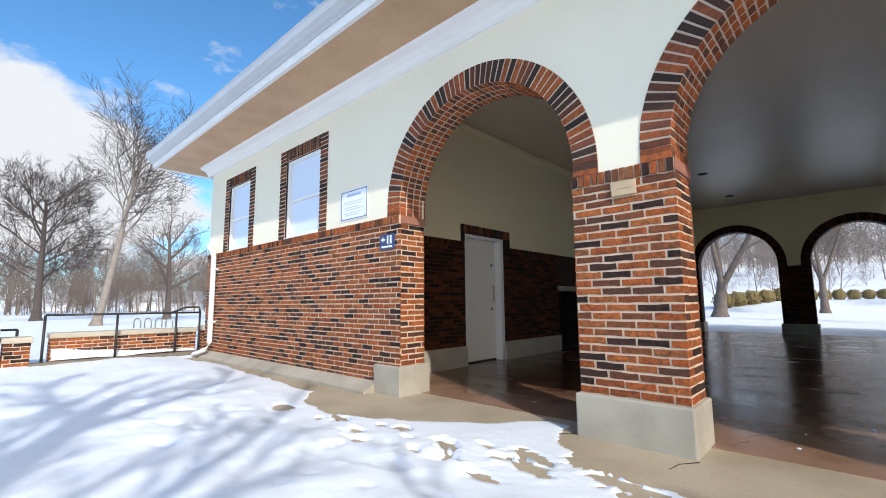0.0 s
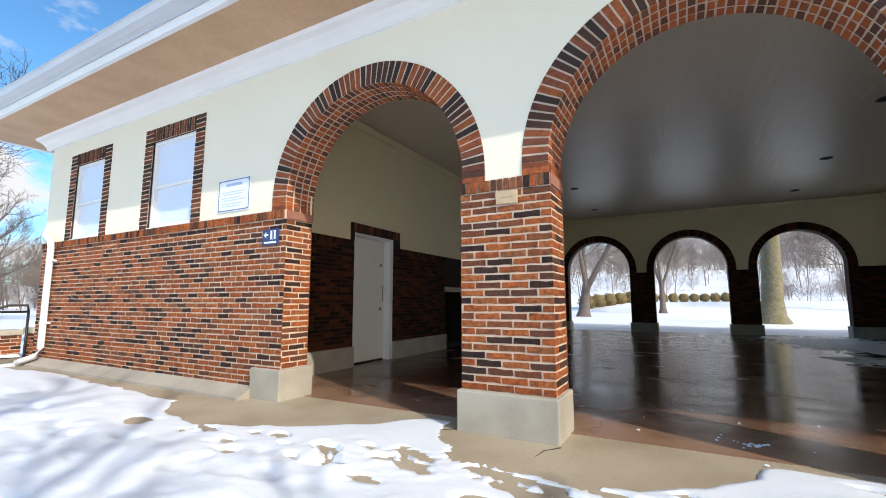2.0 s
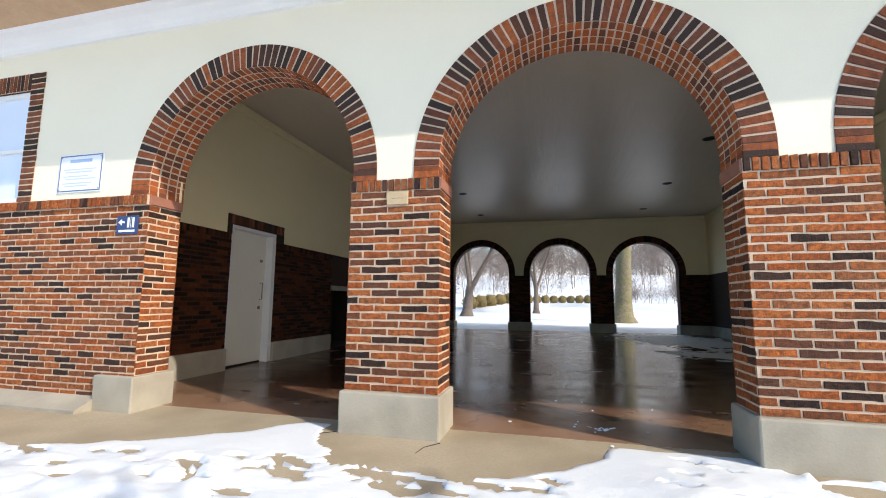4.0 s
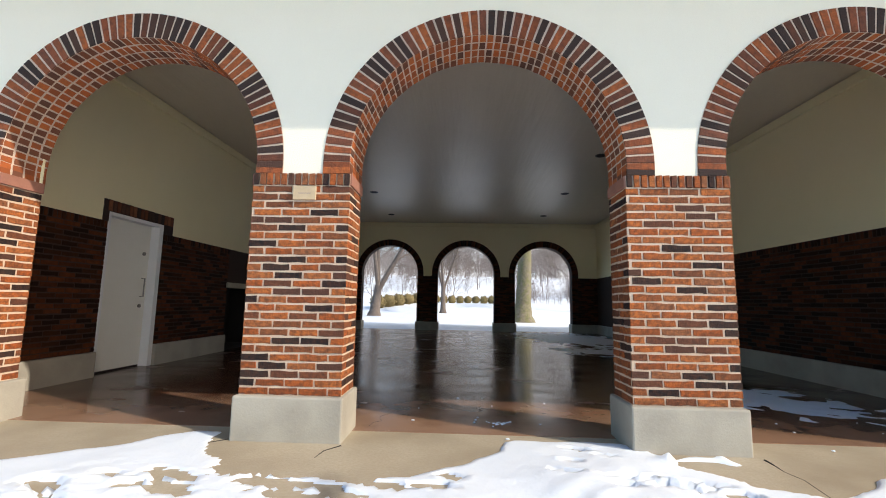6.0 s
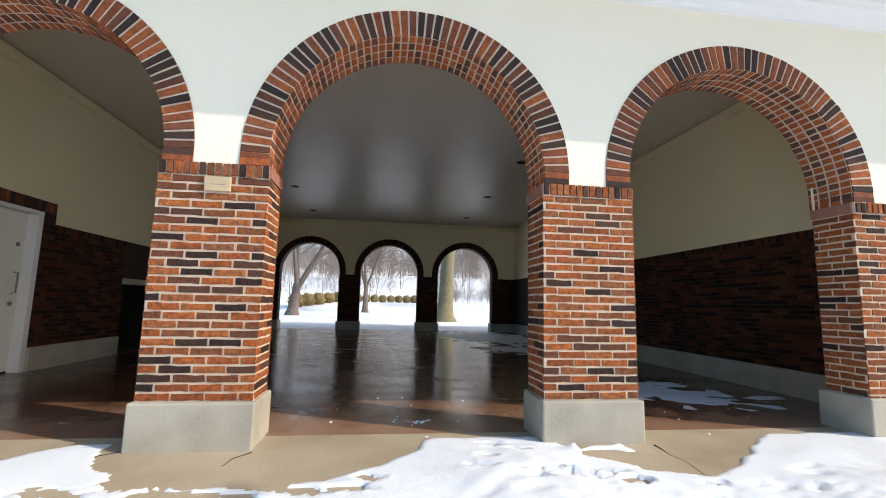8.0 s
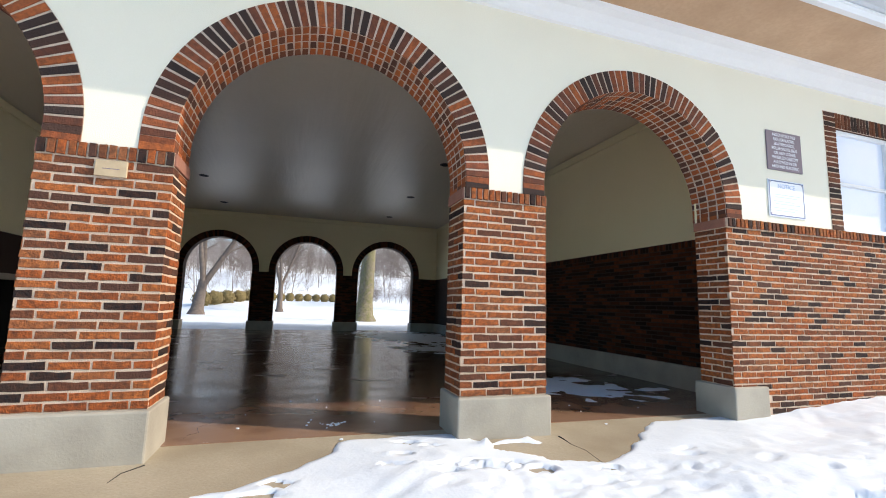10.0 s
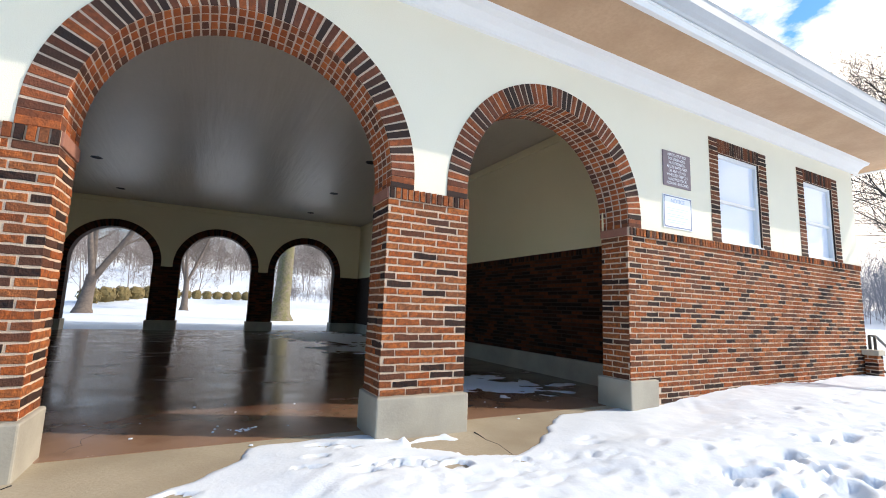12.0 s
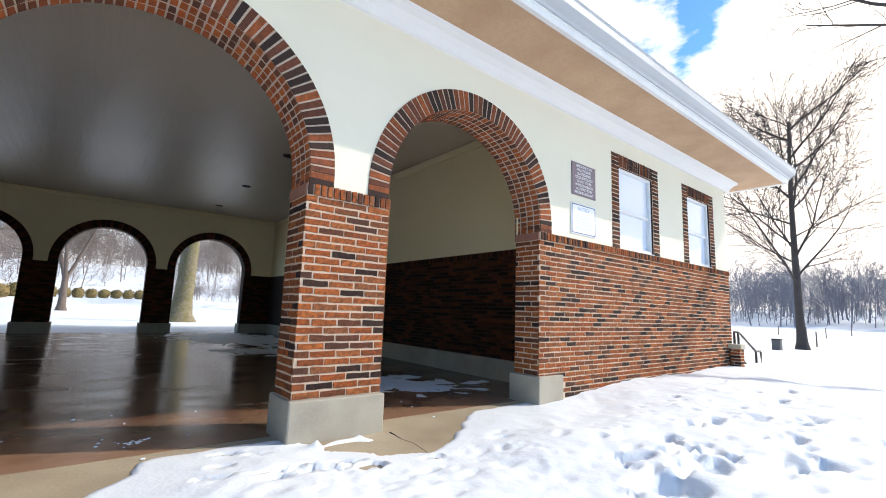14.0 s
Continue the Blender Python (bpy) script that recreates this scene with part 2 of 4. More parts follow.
_nt.links.new(_n.outputs["Fac"], _r.inputs["Value"])
_nt.links.new(_r.outputs["Result"], _nt.nodes["Principled BSDF"].inputs["Roughness"])
# paler gritty tan along the trodden open front, with the sunlit strip painted in
_bsdf = _nt.nodes["Principled BSDF"]
_worn_lit = _nt.nodes.new("ShaderNodeMix")
_worn_lit.data_type = "RGBA"
_worn_lit.inputs["B"].default_value = (0.34, 0.205, 0.135, 1)
_nt.links.new(_bsdf.inputs["Base Color"].links[0].from_socket, _worn_lit.inputs["A"])
_xyz = _nt.nodes.new("ShaderNodeSeparateXYZ")
_nt.links.new(_g.outputs["Position"], _xyz.inputs["Vector"])
_wn = _nt.nodes.new("ShaderNodeTexNoise")
_wn.inputs["Scale"].default_value, _wn.inputs["Detail"].default_value = 2.6, 7.0
_nt.links.new(_g.outputs["Position"], _wn.inputs["Vector"])
_ma = _nt.nodes.new("ShaderNodeMath")
_ma.operation, _ma.inputs[1].default_value = "MULTIPLY_ADD", -2.6
_nt.links.new(_wn.outputs["Fac"], _ma.inputs[0])
_nt.links.new(_xyz.outputs["Y"], _ma.inputs[2])
_wr = _nt.nodes.new("ShaderNodeMapRange")
_wr.inputs["From Min"].default_value, _wr.inputs["From Max"].default_value = 0.55, -0.75
_wr.inputs["To Max"].default_value = 0.8
_nt.links.new(_ma.outputs["Value"], _wr.inputs["Value"])
_nt.links.new(_wr.outputs["Result"], _worn_lit.inputs["Factor"])
_nt.links.new(_worn_lit.outputs["Result"], _bsdf.inputs["Base Color"])
# the ceiling's plaster ripples run front to back
_nt = ceiling_paint.node_tree
_bump = _nt.nodes["Principled BSDF"].inputs["Normal"].links[0].from_node
_cn = _bump.inputs["Height"].links[0].from_node
_m = _nt.nodes.new("ShaderNodeMapping")
_m.inputs["Scale"].default_value = (1.0, 0.10, 1.0)
_nt.links.new(_cn.inputs["Vector"].links[0].from_socket, _m.inputs["Vector"])
_nt.links.new(_m.outputs["Vector"], _cn.inputs["Vector"])
_cn.inputs["Scale"].default_value = 9.0
_bump.inputs["Strength"].default_value, _bump.inputs["Distance"].default_value = 0.6, 0.02
sign_faint = mat("sign_faint", (0.55, 0.63, 0.78), 0.5, amount=0.1)
sign_border = mat("sign_border", (0.10, 0.14, 0.30), 0.5, amount=0.1)


# ---- mesh helpers ----
class Shape:
    """Gathers vertices and faces for one mesh."""

    def __init__(self):
        self.v, self.f = [], []

    def add(self, verts, faces):
        k = len(self.v)
        self.v.extend(tuple(p) for p in verts)
        self.f.extend(tuple(i + k for i in f) for f in faces)
        return self

    def box(self, x0, x1, y0, y1, z0, z1, bevel=0.0):
        c = bevel
        if not c:
            return self.add([(x, y, z) for z in (z0, z1) for y in (y0, y1) for x in (x0, x1)],
                            [(0, 2, 3, 1), (4, 5, 7, 6), (0, 1, 5, 4), (2, 6, 7, 3), (0, 4, 6, 2), (1, 3, 7, 5)])
        bm = bmesh.new()
        bmesh.ops.create_cube(bm, size=1)
        for p in bm.verts:
            p.co = Vector(((x0 + x1) / 2 + p.co.x * (x1 - x0), (y0 + y1) / 2 + p.co.y * (y1 - y0), (z0 + z1) / 2 + p.co.z * (z1 - z0)))
        bmesh.ops.bevel(bm, geom=list(bm.edges), offset=c, segments=2, affect="EDGES", profile=0.5)
        bm.verts.index_update()
        self.add([p.co for p in bm.verts], [[q.index for q in f.verts] for f in bm.faces])
        bm.free()
        return self

    def prism(self, poly, y0, y1):
        """An outline in x, z (counter-clockwise seen from -y) drawn out from y0 to y1."""
        n = len(poly)
        self.add([(x, y0, z) for x, z in poly] + [(x, y1, z) for x, z in poly],
                 [tuple(range(n)), tuple(range(2 * n - 1, n - 1, -1))] + [(i, i + n, (i + 1) % n + n, (i + 1) % n) for i in range(n)])
        return self

    def quad_solid(self, a, b, c, d, n, t):
        """A slab on the corners a b c d, thickness t along n."""
        n = Vector(n) * t
        p = [Vector(q) for q in (a, b, c, d)]
        return self.add(p + [q + n for q in p], [(3, 2, 1, 0), (4, 5, 6, 7), (0, 1, 5, 4), (1, 2, 6, 5), (2, 3, 7, 6), (3, 0, 4, 7)])

    def tube(self, pts, radii, sides=8, caps=True):
        pts = [Vector(p) for p in pts]
        k = len(self.v)
        up = Vector((0, 0, 1))
        for i, p in enumerate(pts):
            d = (pts[min(i + 1, len(pts) - 1)] - pts[max(i - 1, 0)]).normalized()
            a = d.cross(up if abs(d.z) < 0.95 else Vector((1, 0, 0))).normalized()
            b = a.cross(d)
            r = radii[i] if hasattr(radii, "__len__") else radii
            for s in range(sides):
                t = 2 * math.pi * s / sides
                self.v.append(tuple(p + a * (r * math.cos(t)) + b * (r * math.sin(t))))
        for i in range(len(pts) - 1):
            for s in range(sides):
                q = k + i * sides
                self.f.append((q + s, q + (s + 1) % sides, q + sides + (s + 1) % sides, q + sides + s))
        if caps:
            self.f.append(tuple(k + s for s in reversed(range(sides))))
            self.f.append(tuple(k + (len(pts) - 1) * sides + s for s in range(sides)))
        return self

    def lump(self, centre, r, seed, stretch=(1, 1, 1), rough=0.25, segs=10):
        """An uneven rounded lump."""
        bm = bmesh.new()
        bmesh.ops.create_icosphere(bm, subdivisions=3 if segs > 9 else 2, radius=1)
        for p in bm.verts:
            w = 1 + rough * noise.noise(p.co * 2.2 + Vector((seed * 3.1, 0, 0))) + rough * 0.6 * noise.noise(p.co * 6 + Vector((0, seed, 0)))
            p.co = Vector(centre) + Vector((p.co.x * stretch[0], p.co.y * stretch[1], p.co.z * stretch[2])) * (r * w)
        bm.verts.index_update()
        self.add([p.co for p in bm.verts], [[q.index for q in f.verts] for f in bm.faces])
        bm.free()
        return self

    def mesh(self, name, material, smooth=False):
        me = bpy.data.meshes.new(name)
        me.from_pydata(self.v, [], self.f)
        me.materials.append(material)
        if smooth:
            me.polygons.foreach_set("use_smooth", [True] * len(me.polygons))
        me.update()
        return me


def part(name, shape, material, parent, label="", kind="", smooth=False):
    ob = new(name, shape.mesh(name, material, smooth))
    ob.parent = parent
    if label or kind:
        tagged(ob, label, kind=kind)
    return ob


def thing(name, shape, material, label, category, group="", kind="", smooth=False):
    ob = new(name, shape.mesh(name, material, smooth) if shape else None)
    return tagged(ob, label, category, group, kind)


def brick_shape(length, height, depth, seed, chamfer=0.0025):
    """One worn brick, its face towards -y, centred in x and z, its back at y = 0.  Open at the back."""
    rnd = random.Random(seed)
    s = Shape()
    hx, hz = length / 2, height / 2
    j = lambda a: rnd.uniform(-a, a)
    e, g = min(.0045, length * .05), min(.0035, height * .07)
    outer = [(-hx + j(e), -hz + j(g)), (hx + j(e), -hz + j(g)), (hx + j(e), hz + j(g)), (-hx + j(e), hz + j(g))]
    if length > .15:
        # ragged long edges
        outer[3:3] = [(hx * .35 + j(hx * .2), hz + j(g * 1.3)), (-hx * .35 + j(hx * .2), hz + j(g * 1.3))]
        outer[1:1] = [(-hx * .35 + j(hx * .2), -hz + j(g * 1.3)), (hx * .35 + j(hx * .2), -hz + j(g * 1.3))]
    n = len(outer)
    back = [(x, 0.004, z) for x, z in outer]
    mid = [(x, -depth + chamfer, z) for x, z in outer]
    face = [(x - (math.copysign(chamfer, x) if abs(x) > hx * .8 else 0), -depth + j(.0015), z - math.copysign(chamfer, z)) for x, z in outer]
    s.add(back + mid + face, [(k + i, k + (i + 1) % n, k + n + (i + 1) % n, k + n + i) for k in (0, n) for i in range(n)] + [tuple(range(2 * n, 3 * n))])
    return s


BRICK_MESHES = {}


def brick_mesh(length, height, depth, material, variant):
    key = (round(length, 3), round(height, 3), round(depth, 3), material.name, variant)
    if key not in BRICK_MESHES:
        BRICK_MESHES[key] = brick_shape(length, height, depth, variant + 17).mesh("brick", material)
    return BRICK_MESHES[key]


def lay(cells, origin, u, n, depth, parent, single, joined, near=None, name="brick", joined_label="", seed=1):
    """Bricks on a plane: cells (u0, u1, z0, z1) in the plane's own measures. Those for which near(u, z) holds become objects, the rest one mesh."""
    rnd = random.Random(seed)
    u, n, origin = Vector(u), Vector(n), Vector(origin)
    rest = Shape()
    basis = Matrix((u, -n, Vector((0, 0, 1)))).transposed()
    for u0, u1, z0, z1 in cells:
        c = origin + u * ((u0 + u1) / 2) + Vector((0, 0, (z0 + z1) / 2))
        out = depth * rnd.uniform(0.75, 1.2)
        if near and near((u0 + u1) / 2, (z0 + z1) / 2):
            ob = new(name, brick_mesh(u1 - u0, z1 - z0, depth, single, rnd.randrange(4)))
            ob.parent = parent
            ob.matrix_basis = Matrix.Translation(c + n * (out - depth)) @ basis.to_4x4() @ pose(0, 0, 0, 0, rnd.uniform(-.35, .35), 0)
        else:
            b = brick_shape(u1 - u0, z1 - z0, out, rnd.randrange(10 ** 6))
            rest.add([c + basis @ Vector(p) for p in b.v], b.f)
    if rest.v:
        part("brickwork", rest, joined, parent, joined_label or "rest of the brick courses", "stuff")


PITCH, COURSE, JOINT = 0.23, 0.0633, 0.0145


def courses(u0, u1, z0, z1, pitch=PITCH, course=None, seed=0, shift=0.5):
    """Running bond between u0 and u1, z0 and z1."""
    rnd = random.Random(seed)
    n = max(1, round((z1 - z0) / (course or COURSE)))
    h = (z1 - z0) / n
    out = []
    for i in range(n):
        off = (i % 2) * pitch * shift + rnd.uniform(-.02, .02)
        a = u0 - off
        while a < u1 - 0.03:
            lo, hi = max(a, u0), min(a + pitch, u1)
            if u1 - hi < 0.04:
                hi = u1
            if hi - lo > 0.035:
                out.append((lo + JOINT / 2 if lo > u0 else lo - .004, hi - JOINT / 2 if hi < u1 else hi + .004, z0 + i * h + JOINT / 2, z0 + (i + 1) * h - JOINT / 2))
            a = hi if hi > a else a + pitch
    return out


def soldiers(u0, u1, z0, z1, pitch=0.058):
    n = max(1, round((u1 - u0) / pitch))
    w = (u1 - u0) / n
    return [(u0 + i * w + JOINT / 2, u0 + (i + 1) * w - JOINT / 2, z0 + .003, z1 - .004) for i in range(n)]


# ---- plan ----
HALF, PIER, OUT = 1.0925, 1.880, 4.053        # clear half width of the middle arch, outer pier edge, outer jamb of the side arches
THICK, BACK = 0.38, 13.58                     # wall thickness, inner face of the rear wall
SILL, BASE = 2.072, 0.326                     # top of the brick dado, top of the footing blocks
SPRING, RING = 2.165, 0.228
END = 10.15                                   # half length of the building
SIDE = 5.0                                    # side walls of the hall
CEIL, EAVE = 4.17, 3.98
ARCHES = (-(PIER + OUT) / 2, 0.0, (PIER + OUT) / 2)


def arc(cx, r, foot, n=40):
    """Down the right side, from the left foot over the crown to the right foot, as x, z."""
    return [(cx - r, foot)] + [(cx - r * math.cos(math.pi * i / n), SPRING + r * math.sin(math.pi * i / n)) for i in range(n + 1)] + [(cx + r, foot)]


def arch_wall(shape, xs, top, foot, y0, y1, r):
    """Wall above foot between the first and last of xs with an arched opening at each centre."""
    lo, hi = xs
    bounds = [lo, (ARCHES[0] + ARCHES[1]) / 2, (ARCHES[1] + ARCHES[2]) / 2, hi]
    for cx, a, b in zip(ARCHES, bounds, bounds[1:]):
        pts = arc(cx, r, foot)
        poly = [(a, foot)] + pts + [(b, foot), (b, top), (a, top)]
        shape.prism(poly, y0, y1)

# ---- ground ----
BARE = [
    [(-4.6, -.85), (-5.2, -.45), (-5.6, .3), (-2.1, .4), (-2.35, .12), (-2.6, -.18), (-3.0, -.5), (-3.5, -.78), (-3.9, -.95)],
    [(-2.2, .4), (-.6, .6), (.25, .4), (.1, -.1), (-.35, -.5), (-.8, -.7), (-1.2, -.7), (-1.7, -.55), (-1.95, -.25)],
    [(1.4, .45), (4.1, .45), (3.1, .15), (2.25, -.55), (1.9, -.75), (1.55, -.58), (1.38, -.32), (1.2, -.05)],
    [(-10.1, .5), (-4.9, .5), (-4.8, -.55), (-6.2, -.42), (-8.3, -.30), (-10.1, -.5)],
    [(-1.0, .3), (-.6, .12), (1.1, .15), (4.0, .2), (4.0, .8), (-1.0, .8)],
]


def inside(poly, x, y):
    """Distance to the outline: above 0 inside."""
    best, hit = 9.0, False
    for (ax, ay), (bx, by) in zip(poly, poly[1:] + poly[:1]):
        dx, dy = bx - ax, by - ay
        t = min(1, max(0, ((x - ax) * dx + (y - ay) * dy) / (dx * dx + dy * dy)))
        best = min(best, math.hypot(x - ax - t * dx, y - ay - t * dy))
        if (ay > y) != (by > y) and x < (bx - ax) * (y - ay) / (by - ay) + ax:
            hit = not hit
    return best if hit else -best


def bare(x, y):
    """How far the snow has melted at a place on the apron: above 0 bare."""
    p = Vector((x, y, 0))
    q = 0.10 * noise.noise(p * 2.1) + 0.05 * noise.noise(p * 6.0)
    return max(inside(poly, x + q, y + q * .6) for poly in BARE) + 0.05 * noise.noise(p * 4.3)


rnd = random.Random(5)
STREAKS = [(-3.68, -1.02, .14), (-3.85, -1.13, .06), (-3.3, -1.13, .08), (-3.05, -.86, .11), (-2.8, -1.02, .07), (-2.48, -.93, .15), (-2.28, -1.1, .13),
           (-1.94, -1.22, .10), (-2.27, -.75, .06), (-1.91, -.71, .16), (-1.82, -.9, .15), (-2.03, -.89, .09), (-2.58, -1.17, .05), (-3.27, -.91, .05),
           (-1.55, -.62, .14), (-1.3, -.78, .16), (-.82, -.9, .12), (-.61, -.76, .13), (-.35, -.75, .11), (-.24, -.6, .08), (1.06, -.68, .13), (1.39, -.81, .11),
           (.78, -.7, .06), (.56, -.32, .06), (.82, -.19, .06), (.66, -.04, .08), (1.8, -.85, .03), (1.89, -.86, .03)]
STREAKS = [(x, y, r, max(.03, r * rnd.uniform(.28, .42))) for x, y, r in STREAKS]
STREAKS += [(.92, -.62, .20, .028), (1.22, -.60, .24, .024), (1.32, -.73, .15, .030), (.45, -.52, .10, .024), (-1.05, -.80, .22, .035)]
# deep boot marks, with crumbled snow round them
PITS = [(2.96, -1.77), (2.6, -2.05), (2.68, -2.16), (3.46, -1.9), (3.57, -2.03), (3.18, -2.16), (4.75, -1.6), (5.22, -1.84), (3.8, -2.45), (3.87, -2.6), (3.63, -1.65), (4.4, -1.55), (4.5, -2.3), (5.6, -2.2), (6.4, -1.7)]
PRINTS = []
for px, py in PITS:
    PRINTS += [(px, py, rnd.uniform(.12, .20), rnd.uniform(.055, .08))]
    PRINTS += [(px + rnd.gauss(0, .14), py + rnd.gauss(0, .08), rnd.uniform(.04, .09), rnd.uniform(.03, .06)) for i in range(6)]
PRINTS += [(rnd.uniform(2.4, 9.0), rnd.uniform(-2.9, -0.6), rnd.uniform(.05, .11), rnd.uniform(.015, .035)) for i in range(60)]
PRINTS += [(rnd.uniform(-6.5, -1.5), rnd.uniform(-2.4, -1.1), rnd.uniform(.05, .16), rnd.uniform(.012, .026)) for i in range(60)]
PRINTS += [(rnd.uniform(2.0, 7.0), rnd.uniform(-2.4, -.8), rnd.uniform(.02, .05), rnd.uniform(.010, .022)) for i in range(240)]
PRINTS += [(rnd.uniform(.8, 2.6), rnd.gauss(-1.12, .1), rnd.uniform(.02, .045), rnd.uniform(.010, .02)) for i in range(90)]
PRINTS += [(rnd.uniform(-1.5, 2.6), rnd.uniform(-1.7, -0.9), rnd.uniform(.04, .12), rnd.uniform(.010, .02)) for i in range(40)]


def smooth(a, b, x):
    t = min(1, max(0, (x - a) / (b - a)))
    return t * t * (3 - 2 * t)


def ground_height(x, y):
    if -END + 0.1 < x < END - 0.1 and 0.15 < y < BACK + 0.3:
        return -0.25
    p = Vector((x, y, 0))
    z = 0.05 + 0.05 * noise.noise(p * 0.35) + 0.02 * noise.noise(p * 1.3)
    if abs(x) < 14 and -6 < y < 2:
        z += 0.024 * noise.noise(p * 2.3) + 0.009 * noise.noise(p * 7.0) + 0.005 * noise.noise(p * 15.0)
        m = bare(x, y)
        thin = smooth(-0.9, -0.05, m)
        z = z * (1 - .72 * thin) - 0.10 * smooth(-0.03, 0.05, m)
    z += 0.10 * smooth(3.8, 6.5, x) * smooth(-1.6, -0.6, y) * (y < 0.2) + 0.06 * smooth(1.9, 3.2, x) * smooth(14, 8, x) * smooth(-0.6, -1.3, y)
    z += 0.10 * math.exp(-((x - 1.55 + .16 * noise.noise(p * 5)) / .33) ** 4 - ((y + .14 + .09 * noise.noise(p * 6.5)) / .11) ** 2)
    # the ground falls away beside the building, and a wooded slope rises far behind it
    z -= 0.35 * smooth(14, 40, abs(x))
    z += (3.2 * smooth(84, 130, x) + 4.0 * smooth(130, 260, x) + 0.5 * smooth(38, 60, x)) * smooth(90, 40, y)
    z += 1.05 * smooth(43, 54, y) + 7.5 * smooth(58, 122, y) + 6.0 * smooth(120, 320, y)
    return z


def axis(lo, hi, fine_lo, fine_hi, step, grow):
    out, a, s = [], fine_lo, step
    while a > lo:
        out.append(a)
        s *= grow
        a -= s
    out.append(lo)
    out = out[::-1]
    a = fine_lo + step
    while a < fine_hi:
        out.append(a)
        a += step
    s = step
    while a < hi:
        out.append(a)
        s *= grow
        a += s
    out.append(hi)
    return out


gx, gy = axis(-700, 700, -6.5, 8.6, 0.036, 1.10), axis(-300, 700, -2.8, 0.2, 0.030, 1.10)
gz = np.array([[ground_height(x, y) for x in gx] for y in gy])
for px, py, pr, depth in PRINTS:
    i0, i1 = np.searchsorted(gx, [px - 2 * pr, px + 2 * pr])
    j0, j1 = np.searchsorted(gy, [py - 2 * pr, py + 2 * pr])
    turn, squash = rnd.uniform(-.5, .5), rnd.uniform(.45, .8)
    for j in range(j0, j1):
        for i in range(i0, i1):
            dx, dy = gx[i] - px, (gy[j] - py) / squash
            d = math.hypot(dx + turn * dy, dy) / pr
            w = d * (1 + .4 * noise.noise(Vector((gx[i] * 7, gy[j] * 7, px))))
            gz[j, i] -= depth * math.exp(-w ** 4 * 1.3) - 0.09 * depth * math.exp(-((w - 1.3) * 4) ** 2)
for px, py, rx, ry in STREAKS:
    i0, i1 = np.searchsorted(gx, [px - 2 * rx, px + 2 * rx])
    j0, j1 = np.searchsorted(gy, [py - 3 * rx, py + 3 * rx])
    for j in range(j0, j1):
        for i in range(i0, i1):
            dx, dy = gx[i] - px, gy[j] - py + 0.25 * (gx[i] - px)
            w = math.hypot(dx / rx, dy / ry) * (1 + .8 * noise.noise(Vector((gx[i], gy[j] * 1.6, px)) * 13))
            gz[j, i] -= 0.085 * math.exp(-w ** 5) - 0.012 * math.exp(-((w - 1.35) * 4) ** 2)
g = Shape()
nx = len(gx)
g.v = [(x, y, gz[j, i]) for j, y in enumerate(gy) for i, x in enumerate(gx)]
g.f = [(j * nx + i, j * nx + i + 1, (j + 1) * nx + i + 1, (j + 1) * nx + i) for j in range(len(gy) - 1) for i in range(nx - 1)]
ground = thing("ground", g, snow_mat, "trampled sunlit snow over a park lawn, melting to slush", "ground", kind="structure", smooth=True)

apron = thing("pavement", Shape().box(-9.9, 9.9, -1.9, 0.30, -0.30, 0.0), apron_mat, "damp tan concrete apron half under melting snow", "pavement", kind="structure")
floor = thing("floor", Shape().box(-SIDE - .3, SIDE + .3, 0.30, BACK + .38, -0.30, 0.004), floor_mat, "polished red-brown stained concrete floor, damp and cracked", "floor", kind="structure")

# ---- walls ----
wall_front = thing("wall_front", None, None, "cream stucco front wall over a brick dado with three arches", "wall", kind="structure")
w = Shape()
arch_wall(w, (-OUT - 0.5, OUT + 0.5), EAVE + .25, SILL, 0.0, THICK, HALF + RING - .012)
part("stucco_wall", w, stucco, wall_front, "cream stucco above the arches")
WINDOWS = [(-9.381, -8.034), (-7.067, -5.639), (5.718, 7.169), (8.101, 9.501)]
WTOP, JAMB = 3.556, 0.20
for s in (-1, 1):
    holes = [(min(abs(a), abs(b)), max(abs(a), abs(b))) for a, b in WINDOWS if a * s > 0]
    holes.sort()
    w = Shape()
    edges = [OUT + 0.5] + [e for h in holes for e in (h[0] + .02, h[1] - .02)] + [END]
    for a, b in zip(edges[::2], edges[1::2]):
        w.box(*sorted((s * a, s * b)), 0.0, THICK, SILL, EAVE + .25)
    for a, b in holes:
        w.box(*sorted((s * (a + .02), s * (b - .02))), 0.0, THICK, WTOP - .02, EAVE + .25)
    part("stucco_wall", w, stucco, wall_front, "cream stucco round the windows")
    part("mortar_bed", Shape().box(*sorted((s * OUT, s * END)), 0.0, THICK, -0.2, SILL), mortar, wall_front, "pinkish mortar between the bricks")

wall_rear = thing("wall_rear", None, None, "rear hall wall with three arches, dark in the shade", "wall", kind="structure")
w = Shape()
arch_wall(w, (-SIDE - .3, SIDE + .3), CEIL + .2, SILL, BACK, BACK + THICK, HALF + RING - .012)
part("stucco_wall", w, stucco_inside, wall_rear)
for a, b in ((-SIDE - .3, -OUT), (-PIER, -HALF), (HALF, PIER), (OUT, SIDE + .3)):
    part("dado", Shape().box(a, b, BACK - .004, BACK + THICK + .004, BASE, SILL), mortar_shaded, wall_rear, "brick pier with deep shade in its colour")
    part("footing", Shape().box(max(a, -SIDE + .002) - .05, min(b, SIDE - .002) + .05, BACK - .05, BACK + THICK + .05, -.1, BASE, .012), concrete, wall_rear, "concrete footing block")
